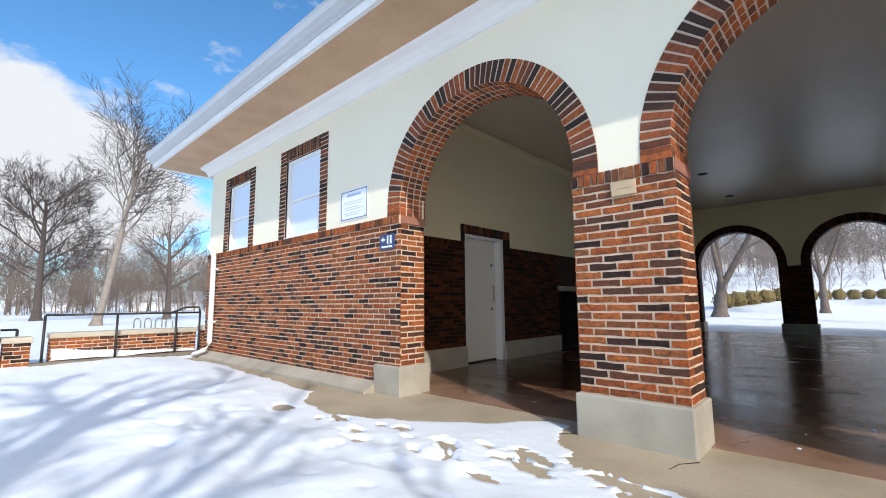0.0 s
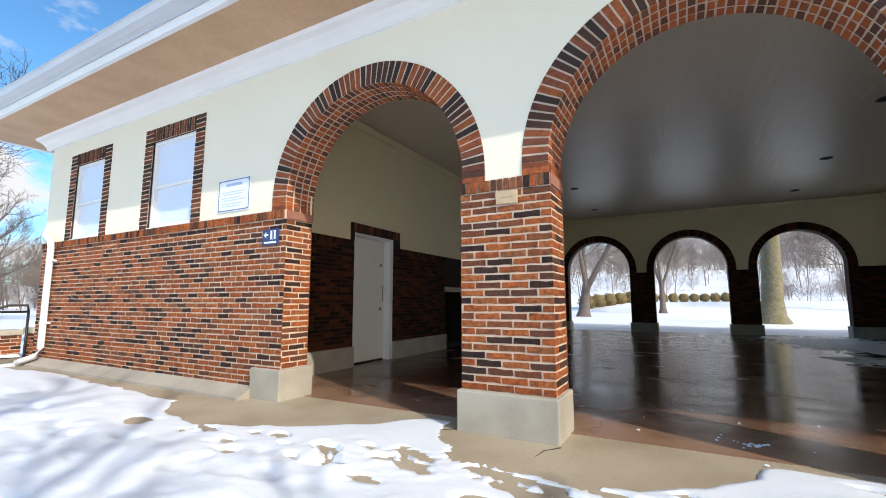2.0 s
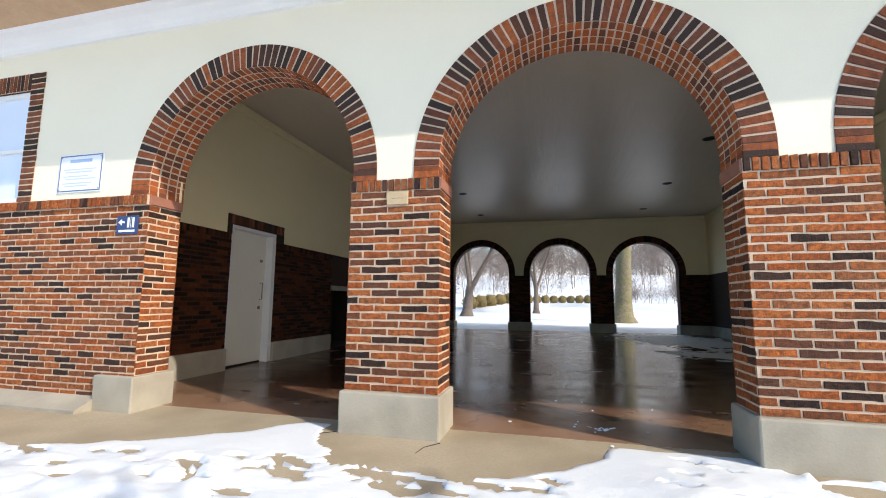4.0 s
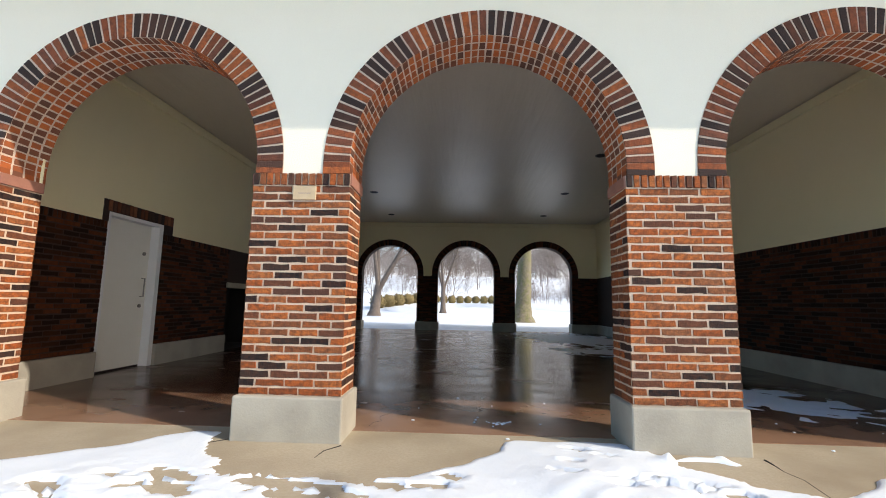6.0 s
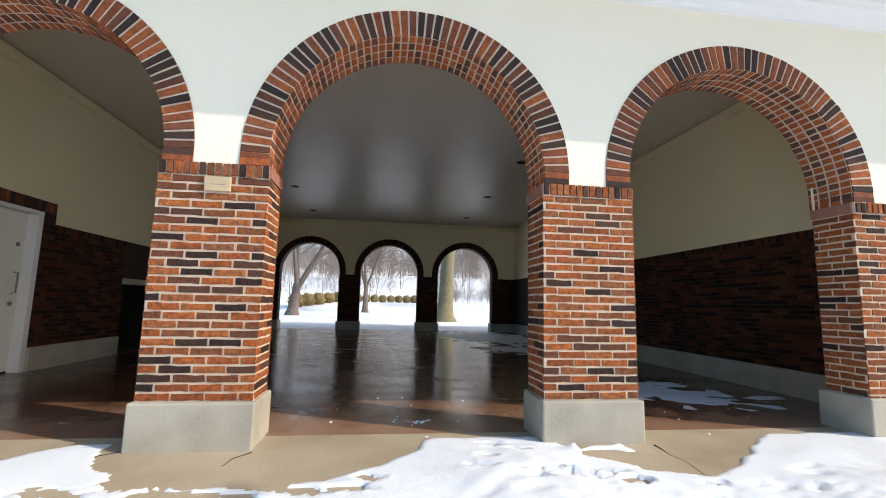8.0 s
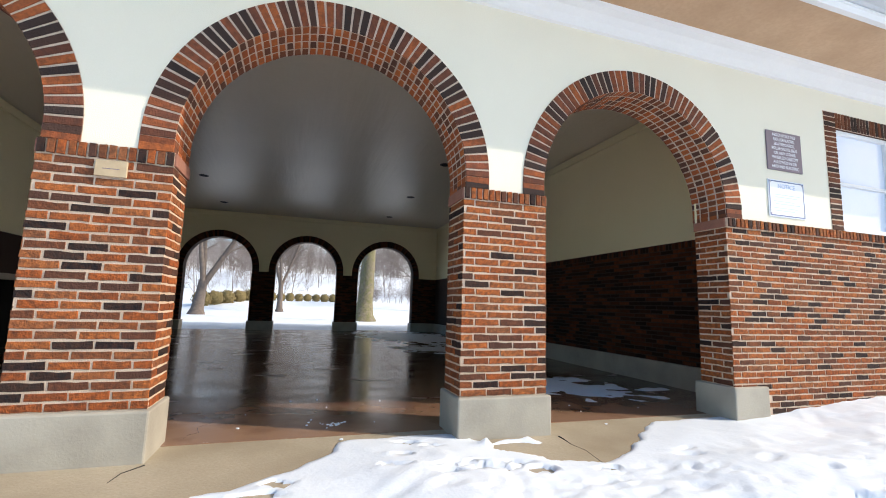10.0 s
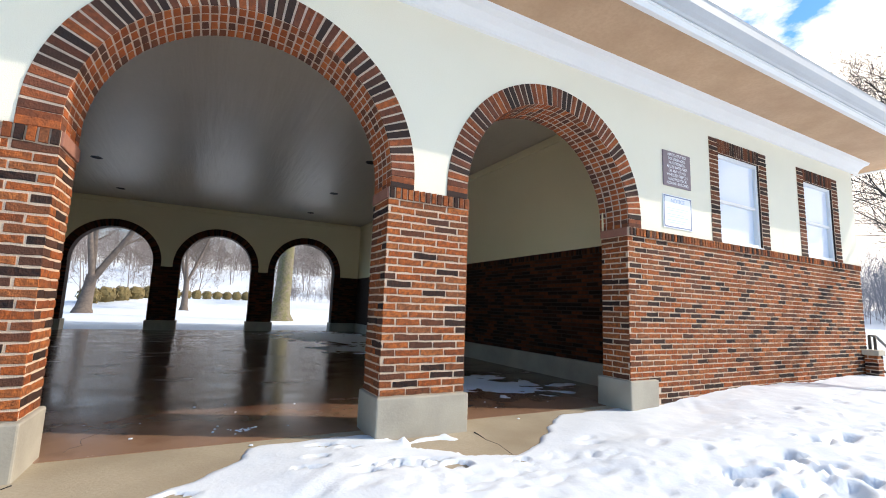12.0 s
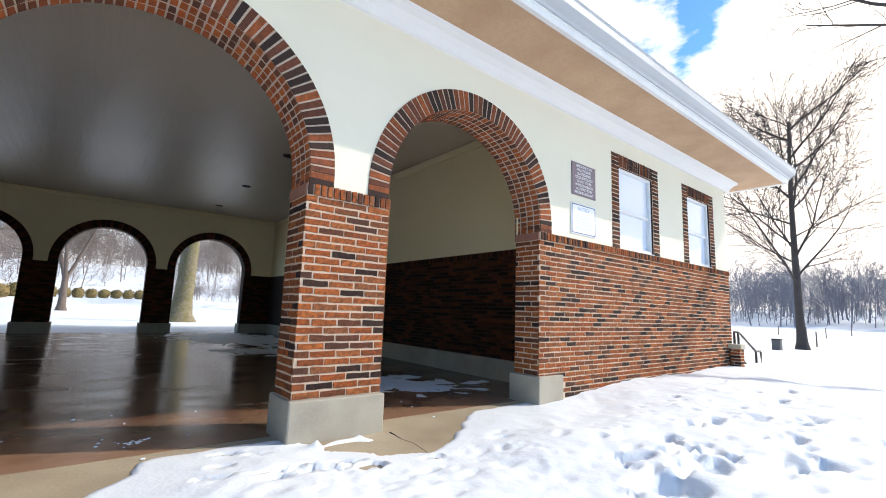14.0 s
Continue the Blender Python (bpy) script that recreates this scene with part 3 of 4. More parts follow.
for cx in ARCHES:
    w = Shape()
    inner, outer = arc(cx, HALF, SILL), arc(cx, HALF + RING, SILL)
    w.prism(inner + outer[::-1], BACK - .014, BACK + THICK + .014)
    part("arch_ring", w, mortar_shaded, wall_rear, "brick arch ring with shade in its colour")

for s, name in ((-1, "wall_west"), (1, "wall_east")):
    wall = thing(name, None, None, "hall side wall, brick dado under plain cream plaster", "wall", kind="structure")
    x0, x1 = sorted((s * SIDE, s * (SIDE + .3)))
    w = Shape()
    if s < 0:
        d0, d1, dt = 2.285, 3.40, 2.21
        f0, f1, ft = 5.46, 7.3, 1.30
        w.box(x0, x1, THICK, d0, SILL, CEIL + .2).box(x0, x1, d0, d1, dt, CEIL + .2).box(x0, x1, d1, BACK, SILL, CEIL + .2)
    else:
        w.box(x0, x1, THICK, BACK, SILL, CEIL + .2)
    part("plaster", w, stucco_inside, wall, "cream plaster")
    w = Shape()
    if s < 0:
        w.box(x0, x1, THICK, d0, 0, SILL).box(x0, x1, d1, f0, 0, SILL).box(x0, x1, f0, f1, ft, SILL).box(x0, x1, f1, BACK, 0, SILL)
        runs = [(THICK, d0), (d1, f0), (f1, BACK)]
    else:
        w.box(x0, x1, THICK, BACK, 0, SILL)
        runs = [(THICK, BACK)]
    part("mortar_bed", w, mortar_shaded, wall)
    for a, b in runs:
        part("footing", Shape().box(*sorted((s * (SIDE - .05), s * (SIDE + .1))), a, b, -.1, BASE, .012), concrete, wall, "grey concrete footing course")

ceiling = thing("ceiling", Shape().box(-SIDE - .3, SIDE + .3, THICK - .01, BACK + .01, CEIL, CEIL + .15), ceiling_paint, "smooth painted plaster ceiling with a soft sheen", "ceiling", kind="structure")
for s in (-1, 1):
    thing("trim", Shape().box(*sorted((s * (SIDE - .05), s * SIDE)), THICK, BACK, CEIL - .16, CEIL - .02, .01), stucco_inside, "plaster cornice band under the ceiling", "trim", kind="structure")
thing("trim", Shape().box(-SIDE, SIDE, BACK - .05, BACK - .002, CEIL - .16, CEIL - .02, .01), stucco_inside, "plaster cornice band under the ceiling", "trim", kind="structure")

# closing walls of the rooms at both ends
for s, name in ((-1, "wall_end_west"), (1, "wall_end_east")):
    thing(name, Shape().box(*sorted((s * (END - .3), s * END)), THICK, BACK + THICK, -.2, EAVE + .25), stucco, "stucco end wall of the pavilion", "wall", kind="structure")
    thing("wall_rear_room", Shape().box(*sorted((s * (SIDE + .3), s * (END - .3))), BACK, BACK + THICK, -.2, EAVE + .25), stucco, "stucco rear wall of the end room", "wall", kind="structure")

# ---- piers ----
for s, name in ((-1, "pier_west"), (1, "pier_east")):
    a, b = sorted((s * HALF, s * PIER))
    pier = thing(name, Shape().box(a, b, 0.0, THICK, 0, SILL), mortar, "square brick pier on a concrete footing block", "pier", kind="structure")
    part("footing_block", Shape().box(a - .03, b + .03, -.05, THICK + .05, -.1, BASE, .014), concrete, pier, "worn grey concrete footing block")
for s in (-1, 1):
    a, b = sorted((s * OUT, s * (OUT + .44)))
    thing("footing_block", Shape().box(*sorted((s * (OUT - .05), s * (OUT + .42))), -.05, THICK + .05, -.1, BASE, .014), concrete, "worn grey concrete footing block under the jamb", "footing", kind="structure")
    # return wall between jamb and hall side wall
    thing("wall_return", Shape().box(*sorted((s * (OUT + .004), s * SIDE)), THICK - .02, THICK + .004, 0, CEIL), stucco_inside, "plain plaster behind the front wall", "wall", kind="structure")

# ---- arches ----
for k, cx in enumerate(ARCHES):
    w = Shape()
    inner, outer = arc(cx, HALF + .010, SILL), arc(cx, HALF + RING, SILL)
    w.prism(inner + outer[::-1], -.004, THICK + .04)
    thing("arch_%d" % (k + 1), w, mortar_aged, "round arch of brick on edge in weathered grey-pink mortar", "arch", kind="structure")

w = Shape()
w.add([(x, y, z) for x in (-END + .02, -OUT - .40) for y, z in ((-.21, -.05), (-.21, .030), (-.18, .045), (-.002, .125), (-.002, -.05))],
      [(0, 1, 2, 3, 4), (9, 8, 7, 6, 5)] + [(i, i + 5, (i + 1) % 5 + 5, (i + 1) % 5) for i in range(5)])
thing("kerb", w, concrete, "sloping grey concrete skirt along the foot of the brick wall", "kerb", kind="structure")

# ---- eaves ----
EX, EY = END + 0.80, -0.90
roof = thing("roof", None, None, "low hipped roof with broad white eaves", "roof", kind="structure")
part("soffit", Shape().box(-EX, EX, EY, -.002, EAVE, EAVE + .05).box(-EX, -END, -.002, BACK + 1.2, EAVE, EAVE + .05).box(END, EX, -.002, BACK + 1.2, EAVE, EAVE + .05), soffit_paint, roof, "tan stained soffit boards")
w = Shape()
prof = [(-.0, 3.80), (-.035, 3.805), (-.045, 3.84), (-.07, 3.88), (-.13, 3.925), (-.20, 3.945), (-.22, EAVE), (0, EAVE)]
n = len(prof)
w.add([(x, y, z) for x in (-END - .2, END + .2) for y, z in prof], [tuple(range(n)), tuple(range(2 * n - 1, n - 1, -1))] + [(i, i + n, (i + 1) % n + n, (i + 1) % n) for i in range(n)])
part("cornice", w, white_paint, roof, "white moulded cornice")
def along(prof, x0, x1):
    n = len(prof)
    return Shape().add([(x, y, z) for x in (x0, x1) for y, z in prof], [tuple(range(n)), tuple(range(2 * n - 1, n - 1, -1))] + [(i, i + n, (i + 1) % n + n, (i + 1) % n) for i in range(n)])


part("fascia", along([(EY + .03, EAVE - .015), (EY - .02, EAVE - .015), (EY - .025, EAVE + .05), (EY - .04, EAVE + .055), (EY - .04, EAVE + .07), (EY + .03, EAVE + .07)], -EX - .1, EX + .1), white_paint, roof, "white moulded fascia board")
part("gutter", along([(EY + .03, EAVE + .072), (EY - .055, EAVE + .072), (EY - .065, EAVE + .10), (EY - .10, EAVE + .12), (EY - .15, EAVE + .165), (EY - .165, EAVE + .235), (EY - .18, EAVE + .255), (EY + .03, EAVE + .255)], -EX - .1, EX + .1), gutter_paint, roof, "grey-white metal gutter")
for s in (-1, 1):
    part("fascia", Shape().box(*sorted((s * EX, s * (EX + .1))), EY, BACK + 1.2, EAVE - .015, EAVE + .25), white_paint, roof, "white fascia board")
w = Shape()
a, c = Vector((-EX - .12, EY - .15, EAVE + .258)), Vector((EX + .12, BACK + 1.25, EAVE + .258))
r0, r1 = Vector((-4, 7, EAVE + 2.6)), Vector((4, 7, EAVE + 2.6))
w.add([(a.x, a.y, a.z), (c.x, a.y, a.z), (c.x, c.y, a.z), (a.x, c.y, a.z), r0, r1], [(0, 1, 5, 4), (1, 2, 5), (2, 3, 4, 5), (3, 0, 4), (3, 2, 1, 0)])
part("roof_slope", w, roof_mat, roof, "grey shingle roof slopes")

# ---- windows ----
mid_course, SOLD = COURSE, .10


def window(k, a, b):
    a, b = sorted((a, b))
    top, cx = WTOP, (a + b) / 2
    win = thing("window_%d" % k, None, None, "white sash window with drawn pale blind in a brick surround", "window", kind="structure")
    for name, y0, y1, m, lab in (("surround_bed", -.004, .001, mortar, "mortar face"), ("reveal", .0012, .16, brick_trim, "dark brick reveal")):
        bed = Shape().box(a, a + JAMB, y0, y1, SILL, top).box(b - JAMB, b, y0, y1, SILL, top).box(a + JAMB, b - JAMB, y0, y1, top - JAMB, top)
        part(name, bed, m, win, lab)
    n = round((top - SILL) / mid_course)
    h = (top - SILL) / n
    cells = [(x0 + .002, x0 + JAMB - .002, SILL + q * h + JOINT / 2, SILL + (q + 1) * h - JOINT / 2) for x0 in (a, b - JAMB) for q in range(n)]
    cells += soldiers(a + JAMB, b - JAMB, top - JAMB, top)
    lay(cells, (0, -.004, 0), (1, 0, 0), (0, -1, 0), .007, win, brick_trim_one, brick_trim, near=lambda u, z: True, name="surround_brick", seed=80 + k)
    x0, x1, z0, z1 = a + JAMB, b - JAMB, SILL + .012, top - JAMB
    y = .055
    fr = Shape()
    for q in ((x0, x0 + .05, z0, z1), (x1 - .05, x1, z0, z1), (x0 + .05, x1 - .05, z0, z0 + .05), (x0 + .05, x1 - .05, z1 - .05, z1)):
        fr.box(q[0], q[1], y - .03, y + .05, q[2], q[3], .006)
    part("window_frame", fr, white_paint, win, "white painted frame")
    part("window_sill", Shape().box(x0, x1, -.02, y + .05, SILL - .01, SILL + .014, .005), white_paint, win, "white sill board")
    zm = z0 + (z1 - z0) * .47
    part("meeting_rail", Shape().box(x0 + .05, x1 - .05, y - .01, y + .035, zm - .02, zm + .02, .004), white_paint, win, "white meeting rail")
    part("pane", Shape().box(x0 + .04, x1 - .04, y + .030, y + .036, z0 + .04, zm), pane_mat, win, "pane with a pale blind behind it")
    part("pane", Shape().box(x0 + .04, x1 - .04, y + .012, y + .018, zm, z1 - .04), pane_mat, win, "pane with a pale blind behind it")


for k, (a, b) in enumerate(WINDOWS):
    window(k + 1, a, b)

# ---- door and fireplace in the west wall ----
door = thing("door_1", None, None, "closed cream steel door in a white frame with brick surround", "door", kind="structure")
xd = -SIDE - .13
part("leaf", Shape().box(xd - .045, xd, d0 + .05, d1 - .09, .03, dt - .05, .004), door_paint, door, "plain cream door leaf, a dark gap beneath")
fr = Shape().box(xd - .06, -SIDE + .006, d0, d0 + .05, .004, dt, .004).box(xd - .06, -SIDE + .006, d1 - .09, d1, .004, dt, .004).box(xd - .06, -SIDE + .006, d0 + .05, d1 - .09, dt - .05, dt, .004)
part("door_frame", fr, white_paint, door, "white painted steel frame")
# a black strip paints the shade in the gap below the leaf
part("threshold_gap", Shape().box(xd - .04, xd - .01, d0 + .05, d1 - .09, .005, .03), soot, door, "black strip for the shade under the leaf")
part("pull_handle", Shape().tube([(xd, d1 - .20, 1.06), (xd + .05, d1 - .20, 1.06), (xd + .05, d1 - .20, 1.34), (xd, d1 - .20, 1.34)], .010, 8), steel, door, "bent steel pull handle")
for z in (1.72, .92):
    part("lock", Shape().tube([(xd, d1 - .21, z), (xd + .018, d1 - .21, z)], .028, 14), steel, door, "round steel lock cylinder")
# a black panel takes the place of the unlit room
part("door_back", Shape().box(-SIDE - .31, -SIDE - .29, d0 - .1, d1 + .1, -.02, dt + .1), soot, door, "black panel for the dark room behind the door")
lint = Shape()
r = random.Random(3)
for i in range(19):
    y0 = d0 - .10 + i * (d1 - d0 + .32) / 19
    s = brick_shape((d1 - d0 + .32) / 19 - .012, .15, .014, i)
    lint.add([(-SIDE - y, yy, z) for yy, y, z in [(p[0] + y0 + .035, p[1], p[2] + dt + .085) for p in s.v]], s.f)
part("lintel", Shape().box(-SIDE - .1, -SIDE + .008, d0 - .10, d1 + .22, dt, dt + .16), mortar_shaded, door, "brick lintel over the door")
for ya, yb in ((d0 - .10, d0), (d1, d1 + .22)):
    part("surround", Shape().box(-SIDE - .1, -SIDE + .010, ya, yb, SILL, dt), brick_trim, door, "brick door surround")
part("lintel_bricks", lint, brick_trim, door, "dark brick soldier lintel", "stuff")

fire = thing("fireplace", None, None, "open brick fireplace recess with a pale stone lintel, black with soot", "fireplace")
part("lintel_stone", Shape().box(-SIDE - .1, -SIDE + .05, f0 - .03, f1 + .12, ft - .02, ft + .085, .008), limestone, fire, "pale stone lintel")
hb = Shape().box(-SIDE - 1.0, -SIDE - .9, f0 - .1, f1 + .1, 0, ft + .2).box(-SIDE - .9, -SIDE - .3, f0 - .1, f0, 0, ft + .2).box(-SIDE - .9, -SIDE - .3, f1, f1 + .1, 0, ft + .2).box(-SIDE - .9, -SIDE - .3, f0, f1, ft, ft + .2).box(-SIDE - .9, -SIDE - .002, f0 + .002, f1 - .002, -.02, .008)
part("firebox", hb, soot, fire, "sooty firebox")

# ---- ceiling lights ----
proto = None
for x in (-2.72, 2.70):
    for y in (5.58, 8.81, 12.0):
        if proto is None:
            proto = thing("ceiling_light", None, None, "small round recessed downlight, switched off, in the ceiling", "ceiling light", "hall ceiling lights")
            ring = Shape()
            n = 20
            for i in range(n):
                a0, a1 = 2 * math.pi * i / n, 2 * math.pi * (i + 1) / n
                ring.add([(rr * math.cos(q), rr * math.sin(q), z) for q in (a0, a1) for rr, z in ((.085, .0), (.095, -.008), (.115, -.006), (.118, .002))],
                         [(j, j + 1, j + 5, j + 4) for j in range(3)])
            part("trim_ring", ring, black_metal, proto, "dark trim ring")
            part("lamp_glass", Shape().tube([(0, 0, .0015), (0, 0, -.004)], .086, 20), soot, proto, "dark unlit lamp")
            proto.matrix_basis = pose(x, y, CEIL - .003)
        else:
            copy_thing(proto, pose(x, y, CEIL - .003))


# ---- signs ----
def text(body, size, parent, material, m, squeeze=1.0, name="lettering"):
    cu = bpy.data.curves.new(name, "FONT")
    cu.body, cu.size, cu.align_x, cu.align_y = body, size, "CENTER", "CENTER"
    cu.extrude = .0006
    ob = new(name, cu)
    me = bpy.data.meshes.new_from_object(ob.evaluated_get(bpy.context.evaluated_depsgraph_get()))
    bpy.data.objects.remove(ob)
    me.materials.append(material)
    ob = new(name, me)
    ob.parent = parent
    ob.matrix_basis = m @ Matrix.Diagonal((squeeze, 1, 1, 1))
    return ob


def bars(parent, x0, x1, rows, y, material):
    for z, h, a, b in rows:
        part("writing_bar", Shape().box(x0 + (x1 - x0) * a, x0 + (x1 - x0) * b, y - .001, y, z - h / 2, z + h / 2), material, parent)


def notice(x0, x1, z0, z1, heading):
    s = thing("notice_sign", None, None, "white metal notice sign with a thin blue border on the stucco", "sign", "notice signs")
    part("plate", Shape().box(x0, x1, -.014, -.002, z0, z1, .004), sign_white, s, "white enamel plate")
    e = .012
    for q in ((x0 + e, x1 - e, z1 - 2 * e, z1 - e), (x0 + e, x1 - e, z0 + e, z0 + 2 * e), (x0 + e, x0 + 2 * e, z0 + 2 * e, z1 - 2 * e), (x1 - 2 * e, x1 - e, z0 + 2 * e, z1 - 2 * e)):
        part("border", Shape().box(q[0], q[1], -.0155, -.014, q[2], q[3]), sign_border, s, "thin blue border line")
    for x in (x0 + .035, x1 - .035):
        for z in (z0 + .035, z1 - .035):
            part("screw", Shape().tube([(x, -.013, z), (x, -.018, z)], .006, 10), steel, s, "screw head")
    if heading:
        text("NOTICE", .075, s, sign_line, pose((x0 + x1) / 2, -.0145, z1 - .075, 90, 0, 0), 1.0)
    else:
        bars(s, x0, x1, [(z1 - .075, .035, .25, .75)], -.0145, sign_line)
    h = z1 - z0
    bars(s, x0, x1, [(z1 - h * f, .012, .12 + .05 * (i % 2), .86 - .08 * (i % 3)) for i, f in enumerate((.40, .47, .58, .65, .76, .83))], -.0145, sign_faint)


notice(-5.27, -4.672, 2.140, 2.552, False)
notice(4.695, 5.268, 2.147, 2.575, True)

board = thing("rules_sign", None, None, "plum-brown rules board with pale capital lettering on the stucco", "sign")
bx0, bx1, bz0, bz1 = 4.715, 5.270, 2.690, 3.152
part("plate", Shape().box(bx0, bx1, -.016, -.002, bz0, bz1, .004), sign_purple, board, "plum-brown plate")
for i, line in enumerate(("ABSOLUTELY NO", "ROLLERBLADES,", "SKATEBOARDS,", "ROLLER SKATES, BIKES", "OR ANY OTHER", "WHEELED OBJECTS", "ALLOWED IN OR", "AROUND BUILDING")):
    text(line, .052, board, sign_white, pose((bx0 + bx1) / 2, -.0165, bz1 - .045 - i * .0535, 90, 0, 0), .92 if len(line) < 16 else .78)

wc = thing("restroom_sign", None, None, "small dark blue restroom sign with white arrow and figures", "sign")
wx0, wx1, wz0, wz1 = -4.400, -4.140, 1.680, 1.864
part("plate", Shape().box(wx0, wx1, -.026, -.012, wz0, wz1, .003), sign_blue, wc, "dark blue plate")
part("arrow", Shape().add([(wx0 + .02, -.027, 1.80), (wx0 + .065, -.027, 1.765), (wx0 + .065, -.027, 1.79), (wx0 + .10, -.027, 1.79), (wx0 + .10, -.027, 1.81), (wx0 + .065, -.027, 1.81), (wx0 + .065, -.027, 1.835)], [(0, 1, 2, 3, 4, 5, 6)]), sign_white, wc, "white arrow")
for x in (wx0 + .145, wx0 + .205):
    part("figure_bar", Shape().box(x - .014, x + .014, -.027, -.026, 1.745, 1.845), sign_white, wc, "white figure mark")
part("divider", Shape().box(wx0 + .172, wx0 + .176, -.027, -.026, 1.74, 1.85), sign_white, wc)
bars(wc, wx0, wx1, [(1.712, .022, .12, .88)], -.0262, sign_white)

plaque = thing("plaque", Shape().box(-1.545, -1.358, -.028, -.008, 1.850, 1.962, .004), brass, "small tan stone plaque set in the brick pier", "plaque")
part("writing_bar", Shape().box(-1.50, -1.40, -.0285, -.028, 1.90, 1.905), sign_purple, plaque)

# ---- downspout ----
spout = thing("downspout", None, None, "white metal downspout strapped to the brick corner", "downspout")
sx = -9.62
part("pipe", Shape().tube([(-END - .09, .30, 2.42), (-END - .09, .02, 2.30), (sx - .25, -.085, 2.18), (sx - .05, -.085, 2.10), (sx, -.085, 1.98), (sx, -.085, .30), (sx - .04, -.12, .16), (sx - .24, -.30, .06)], .048, 12), white_paint, spout, "white pipe with elbows", smooth=True)
for z in (.7, 1.75):
    part("strap", Shape().box(sx - .06, sx + .06, -.125, -.005, z - .015, z + .015, .003), white_paint, spout, "white strap")


# ---- railings and low walls ----
def low_wall(name, x0, x1, y0, y1, z0, z1, label):
    w = thing(name, Shape().box(x0, x1, y0, y1, z0, z1 - .09), mortar_aged, label, "wall", kind="structure")
    part("coping", Shape().box(x0 - .03, x1 + .03, y0 - .03, y1 + .03, z1 - .09, z1, .01), limestone, w, "pale stone coping")
    east = [(a, b, c, d) for a, b, c, d in courses(y0, y1, z0, z1 - .09, .23, .0633, 3)]
    lay(east, (x1, 0, 0), (0, 1, 0), (1, 0, 0), .006, w, brick_one, brick_many, near=lambda u, z: z > .0)
    front = courses(x0, x1, z0, z1 - .09, .23, .0633, 4)
    lay(front, (0, y0, 0), (1, 0, 0), (0, -1, 0), .006, w, brick_one, brick_many, near=lambda u, z: z > .0)
    west = [(-b, -a, c, d) for a, b, c, d in courses(y0, y1, z0, z1 - .09, .23, .0633, 5)]
    lay(west, (x0, 0, 0), (0, -1, 0), (-1, 0, 0), .006, w, brick_one, brick_many, near=lambda u, z: z > .0)
    return w


low_wall("ramp_wall", -10.95, -10.62, -2.35, -.02, -.35, .56, "low brick ramp wall with stone coping in the snow")
low_wall("ramp_pier", -10.85, -10.45, -2.95, -2.62, -.35, .52, "low brick end pier with stone cap")
low_wall("ramp_pier", -10.52, -10.17, .0, .34, -.35, .60, "brick ramp pier with stone cap beside the building corner")
rail = thing("ramp_railing", None, None, "black steel pipe railing along the snowy ramp", "railing")
posts = [(-10.42, -2.47), (-10.42, -1.45), (-10.42, -.46), (-10.30, -.06)]
for (x, y) in posts:
    part("post", Shape().tube([(x, y, -.25), (x, y, .88)], .021, 10), black_metal, rail, smooth=True)
part("top_rail", Shape().tube([(x, y, .88) for x, y in posts], .020, 10), black_metal, rail, smooth=True)
part("rail_return", Shape().tube([(-10.42, -.60, .86), (-10.36, -.32, .99), (-10.30, -.08, .99), (-10.30, -.06, .88)], .022, 10), black_metal, rail, smooth=True)
thing("ramp_kerb", Shape().box(-10.49, -10.34, -2.62, -.02, -.3, .085, .012), damp_concrete, "damp grey concrete kerb along the ramp edge", "kerb", kind="structure")
d = Shape()
n = 22
for j in range(n):
    for i in range(6):
        y, k = -2.34 + 2.3 * j / (n - 1), i / 5
        d.v.append((-10.615 + .13 * k, y, .10 + (.03 + .16 * (1 - j / (n - 1)) ** 1.6) * (1 - k) ** .7 + .02 * noise.noise(Vector((i * .5, y * 3, 2)))))
d.f = [(j * 6 + i, j * 6 + i + 1, (j + 1) * 6 + i + 1, (j + 1) * 6 + i) for j in range(n - 1) for i in range(5)]
thing("snow_drift", d, snow_mat, "snow banked against the low ramp wall", "snow", kind="stuff", smooth=True)
rail2 = thing("far_railing", None, None, "short black steel railing beyond the low brick pier", "railing")
for y in (-3.4, -2.75):
    part("post", Shape().tube([(-11.3, y, -.3), (-11.3, y, .62)], .022, 8), black_metal, rail2, smooth=True)
for z in (.62, .48):
    part("rail", Shape().tube([(-11.3, -3.4, z), (-11.3, -2.75, z)], .020, 8), black_metal, rail2, smooth=True)
panel = thing("utility_box", Shape().box(-10.6, -10.35, -3.35, -3.0, -.3, .68, .02), white_paint, "white metal utility box in the snow beside the ramp", "box")
part("lid", Shape().box(-10.63, -10.32, -3.38, -2.97, .68, .72, .012), white_paint, panel, "overhanging white lid")

low_wall("step_wall", 9.96, 10.16, -.20, -.030, -.35, .60, "low brick cheek wall with stone cap at the building corner")
rail3 = thing("step_railing", None, None, "black steel stair handrail sloping down over snow", "railing")
part("post", Shape().tube([(10.25, -.02, -.3), (10.25, -.02, .83)], .026, 10), black_metal, rail3, smooth=True)
part("post", Shape().tube([(10.47, -.02, -.3), (10.47, -.02, .83)], .024, 10), black_metal, rail3, smooth=True)
part("end_post", Shape().tube([(11.48, -.02, -.4), (11.48, -.02, .40)], .024, 10), black_metal, rail3, smooth=True)
part("top_rail", Shape().tube([(10.25, -.02, .83), (10.50, -.02, .83), (11.46, -.02, .41), (11.76, -.02, .40), (11.80, -.02, .34), (11.80, -.02, -.10), (11.50, -.02, -.12)], .022, 10), black_metal, rail3, smooth=True)
part("lower_rail", Shape().tube([(10.47, -.02, .32), (11.48, -.02, -.12)], .020, 10), black_metal, rail3, smooth=True)

